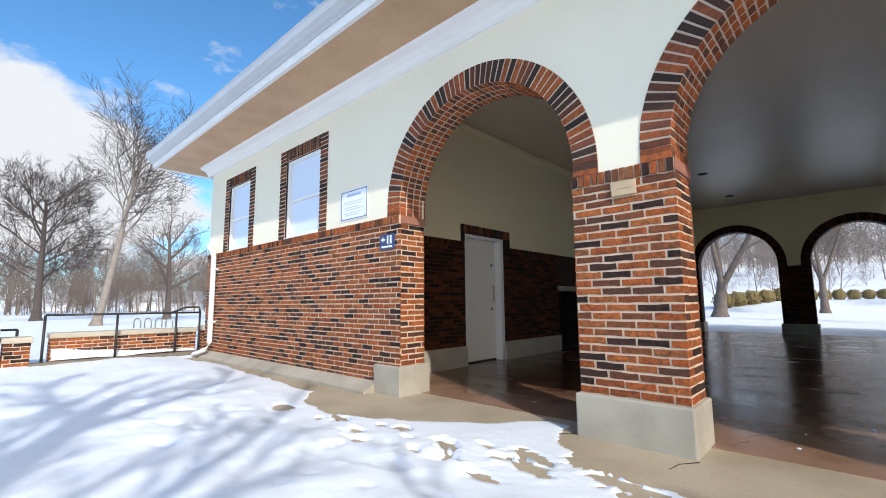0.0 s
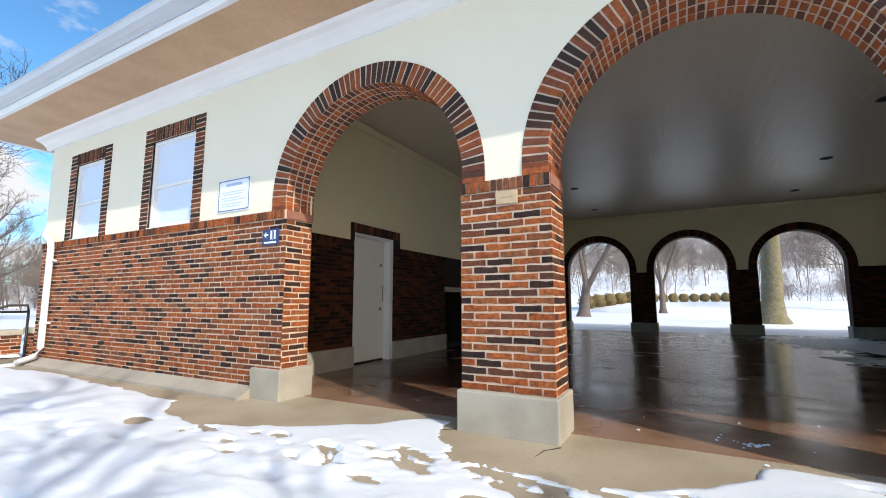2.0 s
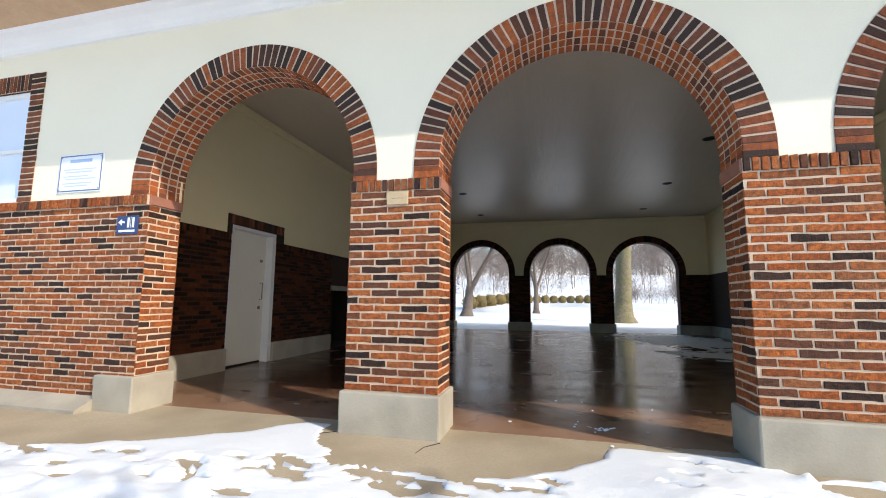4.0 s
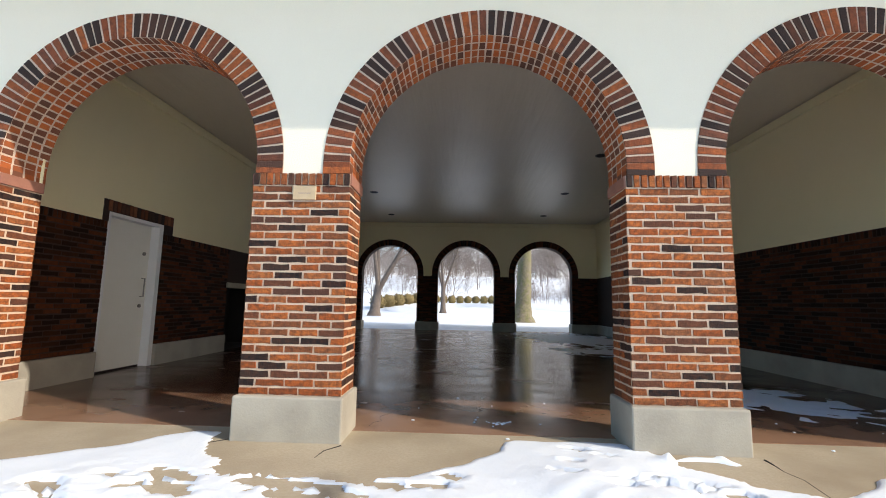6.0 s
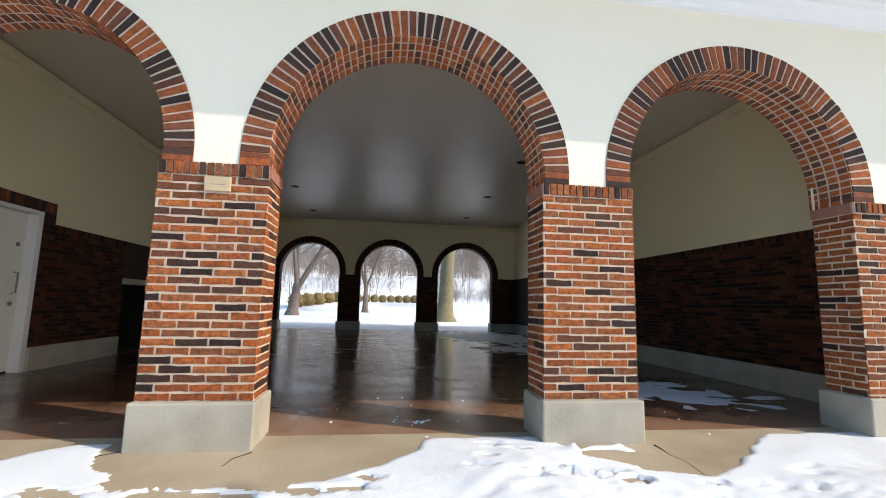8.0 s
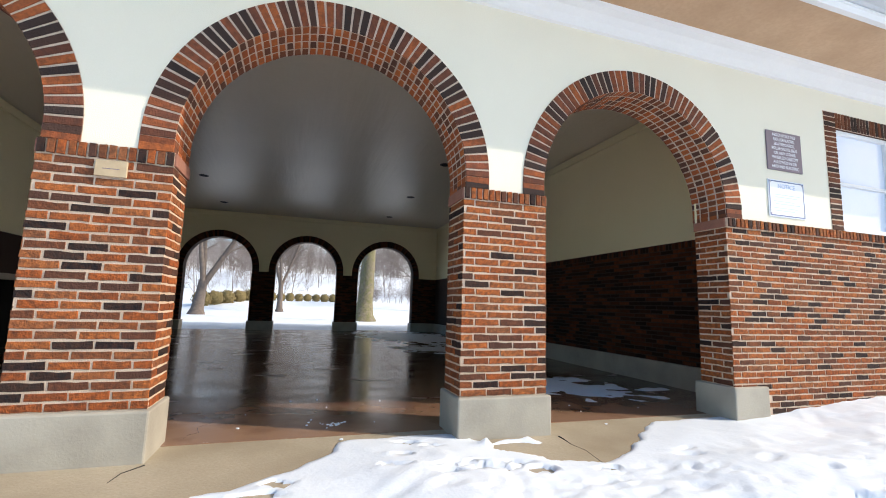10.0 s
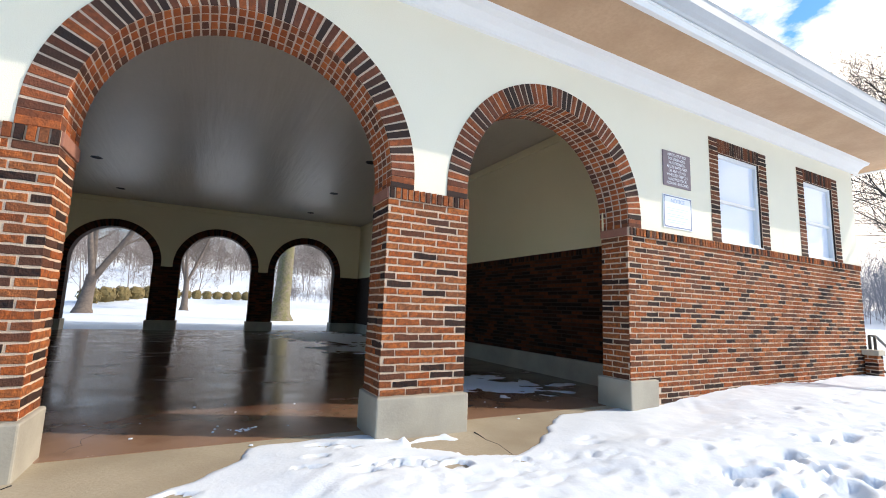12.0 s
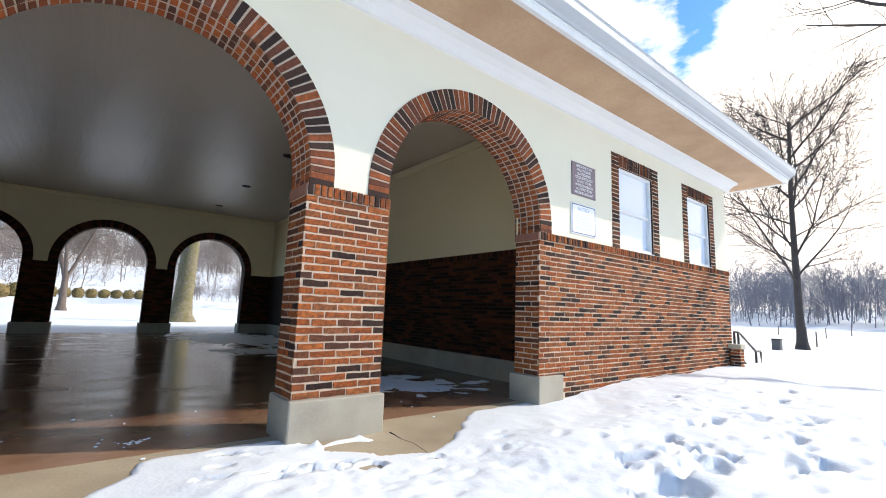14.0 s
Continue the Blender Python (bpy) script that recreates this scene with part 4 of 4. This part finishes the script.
# ---- far things ----
hoop = None
for i in range(4):
    m = pose(-27.3 + .55 * i * .73, 2.6 + .55 * i * .68, ground_height(-26, 3.5))
    if hoop is None:
        hoop = thing("bike_rack", None, None, "grey steel hoop bicycle rack standing in snow", "bike rack", "row of bike hoops")
        part("hoop", Shape().tube([(-.17, 0, -.1), (-.17, 0, .28)] + [(-.17 * math.cos(q * math.pi / 8), 0, .28 + .17 * math.sin(q * math.pi / 8)) for q in range(1, 8)] + [(.17, 0, .28), (.17, 0, -.1)], .03, 8), steel, hoop, smooth=True)
        hoop.matrix_basis = m @ pose(0, 0, 0, 0, 0, 43)
    else:
        copy_thing(hoop, m @ pose(0, 0, 0, 0, 0, 43))


def grow(sh, rnd, p, d, length, r, level, plan, lift, fine=3, least=.011):
    """A tapered branch with its children; sh: one Shape per level."""
    segs = (7, 5, fine, 1 if fine == 2 else fine, 2)[level]
    pts, rad = [p], [r]
    end = r * (.3 if level == 0 else .22)
    for i in range(segs):
        d = (d + Vector((rnd.uniform(-1, 1), rnd.uniform(-1, 1), rnd.uniform(-.6, 1) * .7)) * (.03 if level == 0 else .2) + Vector((0, 0, lift[level]))).normalized()
        p = p + d * (length / segs)
        pts.append(p)
        rad.append(r + (end - r) * (i + 1) / segs)
    sh[min(level, len(sh) - 1)].tube(pts, rad, (9, 6, 4, 3, 3)[level], caps=False)
    if level >= len(plan):
        return
    count, ratio, spread, first = plan[level]
    for i in range(count):
        t = first + (1 - first) * (i + rnd.random()) / count
        k = min(int(t * segs), segs - 1)
        q = pts[k].lerp(pts[k + 1], t * segs - k)
        axis_d = (pts[k + 1] - pts[k]).normalized()
        turn = rnd.uniform(0, 2 * math.pi) if level else 2.4 * i + rnd.uniform(-.5, .5)
        side = axis_d.orthogonal().normalized()
        side.rotate(Matrix.Rotation(turn, 3, axis_d))
        a = spread * rnd.uniform(.75, 1.2)
        nd = (axis_d * math.cos(a) + side * math.sin(a)).normalized()
        rr = rad[k] * rnd.uniform(.4, .6) if level else r * rnd.uniform(.18, .32)
        grow(sh, rnd, q, nd, length * ratio * (1.15 - .5 * t) * rnd.uniform(.7, 1.15), max(rr, least), level + 1, plan, lift, fine, least)
    return


def tree(x, y, height, r, seed, material, label, lean=(0, 0), limbs=10, first=.35, plan=None, spread=.95, z=None, least=.010, fork=None, boughs=()):
    rnd = random.Random(seed)
    sh = [Shape(), Shape(), Shape()]
    plan = plan or [(limbs, .60, spread, first), (9, .56, .7, .15), (7, .62, .65, .15), (4, .72, .6, .2)]
    t = thing("bare_tree", None, None, label, "tree", "park trees")
    base = Vector((0, 0, -.2))
    if fork:
        # a short bole that parts into a few heavy stems
        knee = Vector((lean[0] * fork[0], lean[1] * fork[0], fork[0]))
        sh[0].tube([base, knee * .5, knee + Vector((0, 0, .25))], [r, r * .93, r * .8], 11, caps=False)
        for i in range(fork[1]):
            turn = 6.28 * i / fork[1] + fork[2]
            out = Vector((math.cos(turn) * .42 + lean[0], math.sin(turn) * .42 + lean[1], 1)).normalized()
            grow(sh, rnd, knee - Vector((0, 0, .1)), out, (height - fork[0]) * rnd.uniform(.7, .85), r * rnd.uniform(.5, .66), 0, plan, (.02, .04, .05, .03, 0), 3, least)
    else:
        grow(sh, rnd, base, Vector((lean[0], lean[1], 1)).normalized(), height * .78, r, 0, plan, (.01, .04, .05, .03, 0), 3, least)
    for p, d, length, br in boughs:
        grow(sh, rnd, Vector(p), Vector(d).normalized(), length, br, 1, plan, (.01, .0, .03, .02, 0), 4, least)
    flare = Shape()
    flare.tube([(0, 0, -.3), (0, 0, .0), (lean[0] * .3, lean[1] * .3, .35), (lean[0] * .9, lean[1] * .9, 1.0)], [r * 2.0, r * 1.6, r * 1.16, r * .98], 11, caps=False)
    sh[0].add(flare.v, flare.f)
    trunk = Shape().add(sh[0].v, sh[0].f)
    trunk.add(sh[1].v, sh[1].f)
    part("trunk", trunk, material, t, "trunk and main limbs", smooth=True)
    part("crown", sh[2], bark_dark if material is bark_pale else bark if material is bark_moss else material, t, "leafless branches and twigs", smooth=True)
    t.location = (x, y, ground_height(x, y) if z is None else z)
    return t


tree(-37.4, 2.5, 15.4, .26, 11, bark_pale, "tall leaning bare tree with pale bark in snow", lean=(.12, .14), plan=[(16, .54, .75, .50), (8, .56, .75, .15), (6, .62, .7, .15), (3, .72, .6, .2)], least=.014)
tree(-54.0, .8, 14.6, .34, 12, bark_dark, "broad bare tree with dark spreading branches in snow", limbs=18, first=.22, spread=.95, least=.02)
tree(-48.0, 9.5, 11.0, .30, 13, bark, "bare tree with fine spreading twigs in snow", limbs=11, first=.3)
tree(-33.0, 12.5, 10.5, .22, 15, bark, "young bare tree with upright branches in snow", limbs=10, first=.35)
tree(24.2, 2.0, 13.6, .18, 14, bark_dark, "dark bare tree with straight trunk and level limbs", plan=[(22, .52, 1.0, .24), (11, .58, .75, .12), (8, .62, .7, .12), (3, .72, .6, .2)], least=.009)
tree(-6.3, 27.8, 13.0, .33, 21, bark, "forked bare tree behind the pavilion in snow", lean=(.12, 0), limbs=6, first=.25, spread=.75, fork=(1.9, 3, .1))
tree(-1.9, 39.8, 12.0, .24, 22, bark, "slender bare tree behind the pavilion in snow", limbs=10, first=.15, fork=(2.4, 3, .3))
tree(3.25, 21.5, 18.0, .47, 23, bark_moss, "thick mossy tree trunk close behind the pavilion", lean=(.035, 0), limbs=8, first=.6)
tree(12.5, 46.0, 12.0, .25, 24, bark, "bare tree with fine twigs at the wood's edge", limbs=11, first=.25)
tree(20.0, -9.0, 11.5, .30, 25, bark_dark, "bare tree with long low boughs reaching over the lawn", plan=[(3, .40, .9, .6), (9, .34, .7, .3), (5, .55, .7, .15), (3, .6, .6, .2)], least=.010,
     boughs=[((0, 0, 7.2), (-3.0, 8.6, 3.6), 10.6, .13), ((0, .2, 7.4), (-1.6, 8.6, 4.0), 9.8, .10)])
tree(6.6, -7.8, 13.0, .38, 26, bark, "bare tree casting long shadows over the snow", plan=[(11, .33, .85, .40), (6, .5, .75, .2), (4, .5, .6, .2)], least=.040)

shrub = None
rnd = random.Random(8)
for i in range(16):
    if i < 10:
        x, y, r = -3.4 + 1.04 * i, 54 + .15 * i, .56
    else:
        x, y, r = -9.6 + 1.0 * (i - 10), 46.5 + 1.3 * (i - 10), .92 - .04 * (i - 10)
    m = pose(x, y, ground_height(x, y) + r * .7, 0, 0, rnd.uniform(0, 360)) @ Matrix.Diagonal((r, r, r * rnd.uniform(.9, 1.1), 1))
    if shrub is None:
        s = Shape()
        for q in range(420):
            d = Vector((rnd.gauss(0, 1), rnd.gauss(0, 1), rnd.gauss(0, 1))).normalized()
            c = d * rnd.uniform(.75, 1.06)
            u = d.orthogonal().normalized() * .14
            v = d.cross(u).normalized() * .12
            t = d * rnd.uniform(-.05, .08)
            s.add([c - u, c + v + t, c + u, c - v - t], [(0, 1, 2, 3)])
        s.lump((0, 0, 0), .84, 3, rough=.2)
        shrub = thing("shrub", None, None, "clipped round brown-green shrub in a snowy row", "shrub", "hedge row")
        part("leaves", s, hedge_mat, shrub)
        shrub.matrix_basis = m
    else:
        c = copy_thing(shrub, Matrix())
        c.matrix_basis = m

# far woods
rnd = random.Random(31)
templates = []
for k in range(5):
    sh = [Shape(), Shape(), Shape()]
    grow(sh, random.Random(60 + k), Vector((0, 0, -.5)), Vector((.12, .05 * k - .1, 1)).normalized(), 9.0, .12, 0, [(10, .62, .8, .08), (6, .6, .8, .15), (6, .7, .7, .15)], (.01, .06, .05, .03, 0), 2, .020)
    v = np.array(sum((q.v for q in sh), []))
    faces, off = [], 0
    for q in sh:
        faces += [tuple(i + off for i in f) for f in q.f]
        off += len(q.v)
    templates.append((v, faces))


def woods(name, label, spots, material, size=1.0):
    s = Shape()
    for x, y in spots:
        v, f = templates[rnd.randrange(5)]
        a, k = rnd.uniform(0, 6.28), size * rnd.uniform(.6, 1.35)
        c, sn = math.cos(a) * k, math.sin(a) * k
        z = ground_height(x, y)
        w = np.stack([v[:, 0] * c - v[:, 1] * sn + x, v[:, 0] * sn + v[:, 1] * c + y, v[:, 2] * k + z], 1)
        s.add(w.tolist(), f)
    return thing(name, s, material, label, "woods", kind="stuff")


woods("far_woods", "grey leafless woods on the snowy slope behind", [(rnd.uniform(-62, 68), 100 + 70 * rnd.random()) for i in range(230)], far_bark)
woods("scattered_trees", "scattered bare trees on the snowy slope behind", [(rnd.uniform(-30, 36), rnd.uniform(66, 98)) for i in range(58)], far_bark, .58)
woods("undergrowth", "low brown brush on the snowy slope behind", [(rnd.uniform(5, 22), rnd.uniform(57, 64)) for i in range(60)] + [(rnd.uniform(-24, 36), rnd.uniform(66, 104)) for i in range(90)], far_bark, .20)
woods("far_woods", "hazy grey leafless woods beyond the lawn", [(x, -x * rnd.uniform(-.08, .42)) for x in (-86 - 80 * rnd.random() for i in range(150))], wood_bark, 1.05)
woods("undergrowth", "brown brush along the edge of the far lawn", [(x, -x * rnd.uniform(-.08, .42)) for x in (-84 - 30 * rnd.random() for i in range(80))], bark, .32)
woods("far_woods", "leafless woods beyond the snowfield, blue haze in their colour", [(x, x * rnd.uniform(.0, .36)) for x in (88 + 60 * rnd.random() for i in range(120))], haze_blue_bark, .85)
woods("undergrowth", "dark brush at the foot of the far woods, blue haze in its colour", [(x, x * rnd.uniform(.0, .36)) for x in (92 + 30 * rnd.random() for i in range(90))], haze_blue_bark, .34)


def house(x, y, turn, label, width):
    h = thing("house", None, None, label, "house")
    z = ground_height(x, y)
    part("wall", Shape().box(-width / 2, width / 2, -4, 4, -.5, 3.0), white_paint, h, "white clapboard walls")
    w = Shape()
    w.add([(-width / 2 - .4, -4.4, 3.0), (width / 2 + .4, -4.4, 3.0), (width / 2 + .4, 4.4, 3.0), (-width / 2 - .4, 4.4, 3.0), (-width / 2 - .4, 0, 5.2), (width / 2 + .4, 0, 5.2)], [(0, 1, 5, 4), (2, 3, 4, 5), (1, 2, 5), (3, 0, 4), (3, 2, 1, 0)])
    part("roof", w, snow_mat, h, "snow-covered gable roof")
    for i in range(int(width // 2.4)):
        xx = -width / 2 + 1.2 + i * 2.4
        wd = part("window", Shape().box(xx - .5, xx + .5, -4.05, -3.99, .9, 2.2), pane_mat, h)
        part("frame", Shape().box(xx - .6, xx + .6, -4.03, -3.995, 2.2, 2.32), soot, wd)
    h.matrix_basis = pose(x, y, z, 0, 0, turn)


house(-136, 33, 62, "low white house far across the snowy park", 16)
house(-156, 14, 60, "small white house far across the snowy park", 10)

box = thing("litter_bin", None, None, "grey square litter bin beside a tree in snow", "bin")
part("body", Shape().box(-.14, .14, -.14, .14, 0, .42, .015), roof_mat, box, "grey panels")
part("lid", Shape().box(-.155, .155, -.155, .155, .42, .46, .012), black_metal, box, "dark lid")
box.location = (20.9, 2.05, ground_height(20.9, 2.05) - .03)
marker = None
for x, y in ((32.0, 3.1), (47.4, 5.6), (53.0, 4.9), (48.5, 9.1)):
    m = pose(x, y, ground_height(x, y) - .1)
    if marker is None:
        marker = thing("marker_post", None, None, "thin dark wooden marker post in the snowfield", "post", "marker posts")
        part("stake", Shape().tube([(0, 0, 0), (.02, 0, .95)], [.04, .03], 7), bark, marker)
        marker.matrix_basis = m
    else:
        copy_thing(marker, m)

# snow blown into the hall and crumbs of ice on the floor
for cx, cy, rx, ry, seed in ((3.38, 1.95, .66, .80, 1), (4.45, 1.55, .22, .10, 2), (3.5, 10.6, 1.5, 2.6, 3), (3.1, 6.9, .9, .8, 4)):
    rnd = random.Random(seed)
    s = Shape()
    n = 42
    for j in range(n):
        for i in range(n):
            x, y = -1.3 + 2.6 * i / (n - 1), -1.3 + 2.6 * j / (n - 1)
            p = Vector((x * rx * 1.8 + seed * 9, y * ry * 1.8, 0))
            d = 1 - math.hypot(x, y) + .9 * noise.noise(p * 1.6) + .7 * noise.noise(p * 4)
            s.v.append((cx + x * rx - .35 * y * rx, cy + y * ry, .004 + max(-.03, min(.018, d * .03))))
    s.f = [(j * n + i, j * n + i + 1, (j + 1) * n + i + 1, (j + 1) * n + i) for j in range(n - 1) for i in range(n - 1)]
    thing("snow_drift", s, snow_mat, "thin patchy drift of snow blown onto the hall floor", "snow", kind="stuff", smooth=True)
crumbs = Shape()
rnd = random.Random(9)
for i in range(46):
    c = (rnd.gauss(.17, .10), rnd.gauss(.64, .05)) if i < 26 else (rnd.uniform(-1.0, 3.6), rnd.uniform(.1, 1.7))
    crumbs.lump((c[0], c[1], .008), rnd.uniform(.005, .013), i, (1.3, .9, .5), .3, 5)
thing("ice_crumbs", crumbs, snow_mat, "crumbs of ice and snow scattered on the floor", "ice", kind="stuff")
cracks = Shape()
for pts in ([(1.95, -.10), (1.945, -.20), (1.93, -.31), (1.955, -.45), (1.93, -.58), (1.90, -.74)], [(-1.05, -.08), (-1.14, -.20), (-1.16, -.34)], [(-1.93, -.02), (-2.05, -.12)]):
    cracks.tube([(x, y, -.002) for x, y in pts], [.011 if len(pts) > 3 else .007, .007 if len(pts) > 3 else .005] + [.004] * (len(pts) - 2), 5)
thing("crack", cracks, soot, "dark crack across the concrete apron", "crack", kind="structure")

cracks = Shape()
r = random.Random(44)
for x, y, n in ((-.95, .45, 26), (1.9, 3.2, 22)):
    pts = []
    for i in range(n):
        pts.append((x, y, .001))
        x, y = x + r.uniform(-.03, .075), y + r.uniform(.03, .16)
    cracks.tube(pts, .0045, 4)
thing("floor_crack", cracks, soot, "thin dark crack wandering across the stained floor", "crack", kind="structure")

# ---- brickwork, course by course ----
for s, name in ((-1, "pier_west"), (1, "pier_east")):
    pier = bpy.data.objects[name]
    a, b = sorted((s * HALF, s * PIER))
    front = courses(a, b, BASE, SILL - SOLD, .23, mid_course, 11 + s)
    lay(front, (0, 0, 0), (1, 0, 0), (0, -1, 0), .006, pier, brick_one, brick_many, near=lambda u, z: True, seed=5 + s)
    lay(soldiers(a - .006, b + .006, SILL - SOLD, SILL), (0, -.008, 0), (1, 0, 0), (0, -1, 0), .012, pier, brick_one, brick_many, near=lambda u, z: True, name="soldier_brick", seed=9 + s)
    east = courses(.004, THICK, BASE, SILL - SOLD, .23, mid_course, 21)
    lay(east, (b, 0, 0), (0, 1, 0), (1, 0, 0), .005, pier, brick_one, brick_many, near=lambda u, z: True, seed=6)
    west = [(-q[1], -q[0], q[2], q[3]) for q in courses(.004, THICK, BASE, SILL - SOLD, .23, mid_course, 22)]
    lay(west, (a, 0, 0), (0, -1, 0), (-1, 0, 0), .005, pier, brick_one, brick_many, near=lambda u, z: True, seed=7)
    part("impost_block", Shape().box(a - .016, b + .016, .003, THICK + .01, SILL - SOLD + .003, SILL - .003, .005), terra, pier, "plain terracotta impost block")
for s in (-1, 1):
    a, b = sorted((s * OUT, s * END))
    wall_cells = courses(a, b, -.15, SILL - SOLD, .208, mid_course, 31 + s)
    wall_cells = [q for q in wall_cells if not (abs(q[0] + q[1]) / 2 < OUT + .42 and q[3] < BASE)]
    lay(wall_cells, (0, 0, 0), (1, 0, 0), (0, -1, 0), .006, wall_front, brick_one, brick_many, near=lambda u, z: abs(u) < OUT + 2.1 and z > .05, joined_label="brick dado courses further along the wall", seed=12 + s)
    part("sill_bed", Shape().box(a, b, -.020, 0, SILL - SOLD, SILL), mortar, wall_front, "mortar under the rowlock course")
    lay(soldiers(a, b, SILL - SOLD, SILL), (0, -.020, 0), (1, 0, 0), (0, -1, 0), .012, wall_front, brick_one, brick_many, near=lambda u, z: abs(u) < OUT + 2.2, name="rowlock_brick", joined_label="rowlock course along the wall top", seed=14 + s)
    cells = courses(.004, THICK, BASE, SILL - SOLD, .23, mid_course, 41)
    if s < 0:
        lay(cells, (-OUT, 0, 0), (0, 1, 0), (1, 0, 0), .005, wall_front, brick_one, brick_many, near=lambda u, z: True, seed=16)
    else:
        lay([(-q[1], -q[0], q[2], q[3]) for q in cells], (OUT, 0, 0), (0, -1, 0), (-1, 0, 0), .005, wall_front, brick_one, brick_many, near=lambda u, z: True, seed=17)
    part("impost_block", Shape().box(*sorted((s * (OUT - .018), s * (OUT + .15))), .003, THICK + .01, SILL - SOLD + .003, SILL - .003, .005), terra, wall_front, "plain terracotta impost block")

# arch bricks: one tapered brick on edge, set round each ring
N_RING = 54
pitch_in = math.pi * HALF / N_RING


def ring_brick(variant):
    rnd = random.Random(variant)
    j = lambda a: rnd.uniform(-a, a)
    hi, ho, L = (pitch_in - JOINT) / 2, (math.pi * (HALF + RING) / N_RING - JOINT * 1.25) / 2, RING - .012
    o = [(-L / 2, -hi + j(.001)), (L / 2, -ho + j(.001)), (L / 2, ho + j(.001)), (-L / 2, hi + j(.001))]
    c = .0025
    s = Shape()
    s.add([(x, .004, z) for x, z in o] + [(x, -.007 + c, z) for x, z in o] + [(x - math.copysign(c, x), -.007 + j(.001), z - math.copysign(c, z)) for x, z in o],
          [(i, (i + 1) % 4, 4 + (i + 1) % 4, 4 + i) for i in range(4)] + [(4 + i, 4 + (i + 1) % 4, 8 + (i + 1) % 4, 8 + i) for i in range(4)] + [(8, 9, 10, 11)])
    return s.mesh("ring_brick", brick_arch)


ring_meshes = [ring_brick(i) for i in range(5)]
for k, cx in enumerate(ARCHES):
    arch = bpy.data.objects["arch_%d" % (k + 1)]
    rnd = random.Random(70 + k)
    rm = HALF + RING / 2 + .002
    places = [(cx - rm * math.cos(t), SPRING + rm * math.sin(t), 180 - math.degrees(t)) for t in (math.pi * (i + .5) / N_RING for i in range(N_RING))]
    for sgn in (-1, 1):
        places += [(cx + sgn * rm, SILL + (q + .5) * (SPRING - SILL) / 2 + .002, 0 if sgn > 0 else 180) for q in range(2)]
    for x, z, ang in places:
        ob = new("arch_brick", rnd.choice(ring_meshes))
        ob.parent = arch
        ob.matrix_basis = Matrix.Translation((x, -.004 + rnd.uniform(-.002, .002), z)) @ pose(0, 0, 0, 0, -ang + rnd.uniform(-.5, .5), 0)
    rows_y = 4
    wd = (THICK + .05) / rows_y
    for i in range(N_RING + 4):
        if i < N_RING:
            t = math.pi * (i + .5) / N_RING
            c0, nrm, tan = Vector((cx - (HALF + .009) * math.cos(t), 0, SPRING + (HALF + .009) * math.sin(t))), Vector((math.cos(t), 0, -math.sin(t))), Vector((math.sin(t), 0, math.cos(t)))
        else:
            sgn, q = (-1, 1)[(i - N_RING) // 2], (i - N_RING) % 2
            c0, nrm, tan = Vector((cx + sgn * (HALF + .010), 0, SILL + (q + .5) * (SPRING - SILL) / 2)), Vector((-sgn, 0, 0)), Vector((0, 0, -sgn))
        turn = Matrix((Vector((0, 1, 0)), -nrm, tan)).transposed().to_4x4()
        for q in range(rows_y):
            ob = new("soffit_brick", brick_mesh(wd - JOINT * 1.25, pitch_in - JOINT, .0045, brick_soffit, rnd.randrange(4)))
            ob.parent = arch
            ob.matrix_basis = Matrix.Translation(c0 + Vector((0, -.003 + (q + .5) * wd, 0)) + nrm * rnd.uniform(-.002, .001)) @ turn

# bricks of the rear wall, far off, the shade put into their colour
cells = []
for a, b in ((-SIDE, -OUT), (-PIER, -HALF), (HALF, PIER), (OUT, SIDE)):
    cells += courses(a, b, BASE, SILL - SOLD, .23, mid_course, 91) + soldiers(a, b, SILL - SOLD, SILL)
lay(cells, (0, BACK - .004, 0), (1, 0, 0), (0, -1, 0), .005, wall_rear, brick_shaded_one, brick_shaded, joined_label="brick courses of the rear piers, coloured for shade", seed=92)
ring = Shape()
for cx in ARCHES:
    for i in range(N_RING):
        t = math.pi * (i + .5) / N_RING
        s = brick_shape(RING - .012, pitch_in - JOINT * .7, .007, i)
        m = Matrix.Translation((cx - (HALF + RING / 2) * math.cos(t), BACK - .014, SPRING + (HALF + RING / 2) * math.sin(t))) @ pose(0, 0, 0, 0, math.degrees(t) - 180, 0)
        ring.add([m @ Vector(p) for p in s.v], s.f)
part("ring_brickwork", ring, brick_shaded, wall_rear, "bricks of the rear arch rings, coloured for shade", "stuff")

# dado bricks of the hall's side walls, in the shade-darkened colours
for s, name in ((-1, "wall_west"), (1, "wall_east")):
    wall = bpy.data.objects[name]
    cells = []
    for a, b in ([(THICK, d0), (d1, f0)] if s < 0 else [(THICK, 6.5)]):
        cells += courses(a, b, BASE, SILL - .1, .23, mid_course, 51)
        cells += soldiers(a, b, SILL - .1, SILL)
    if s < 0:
        lay(cells, (-SIDE, 0, 0), (0, 1, 0), (1, 0, 0), .005, wall, brick_shaded_one, brick_shaded, near=lambda u, z: u < 2.2, joined_label="brick dado deeper in the hall, coloured for shade", seed=61)
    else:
        lay([(-q[1], -q[0], q[2], q[3]) for q in cells], (SIDE, 0, 0), (0, -1, 0), (-1, 0, 0), .005, wall, brick_shaded_one, brick_shaded, near=lambda u, z: -u < 2.3, joined_label="brick dado with shade in its colour", seed=62)
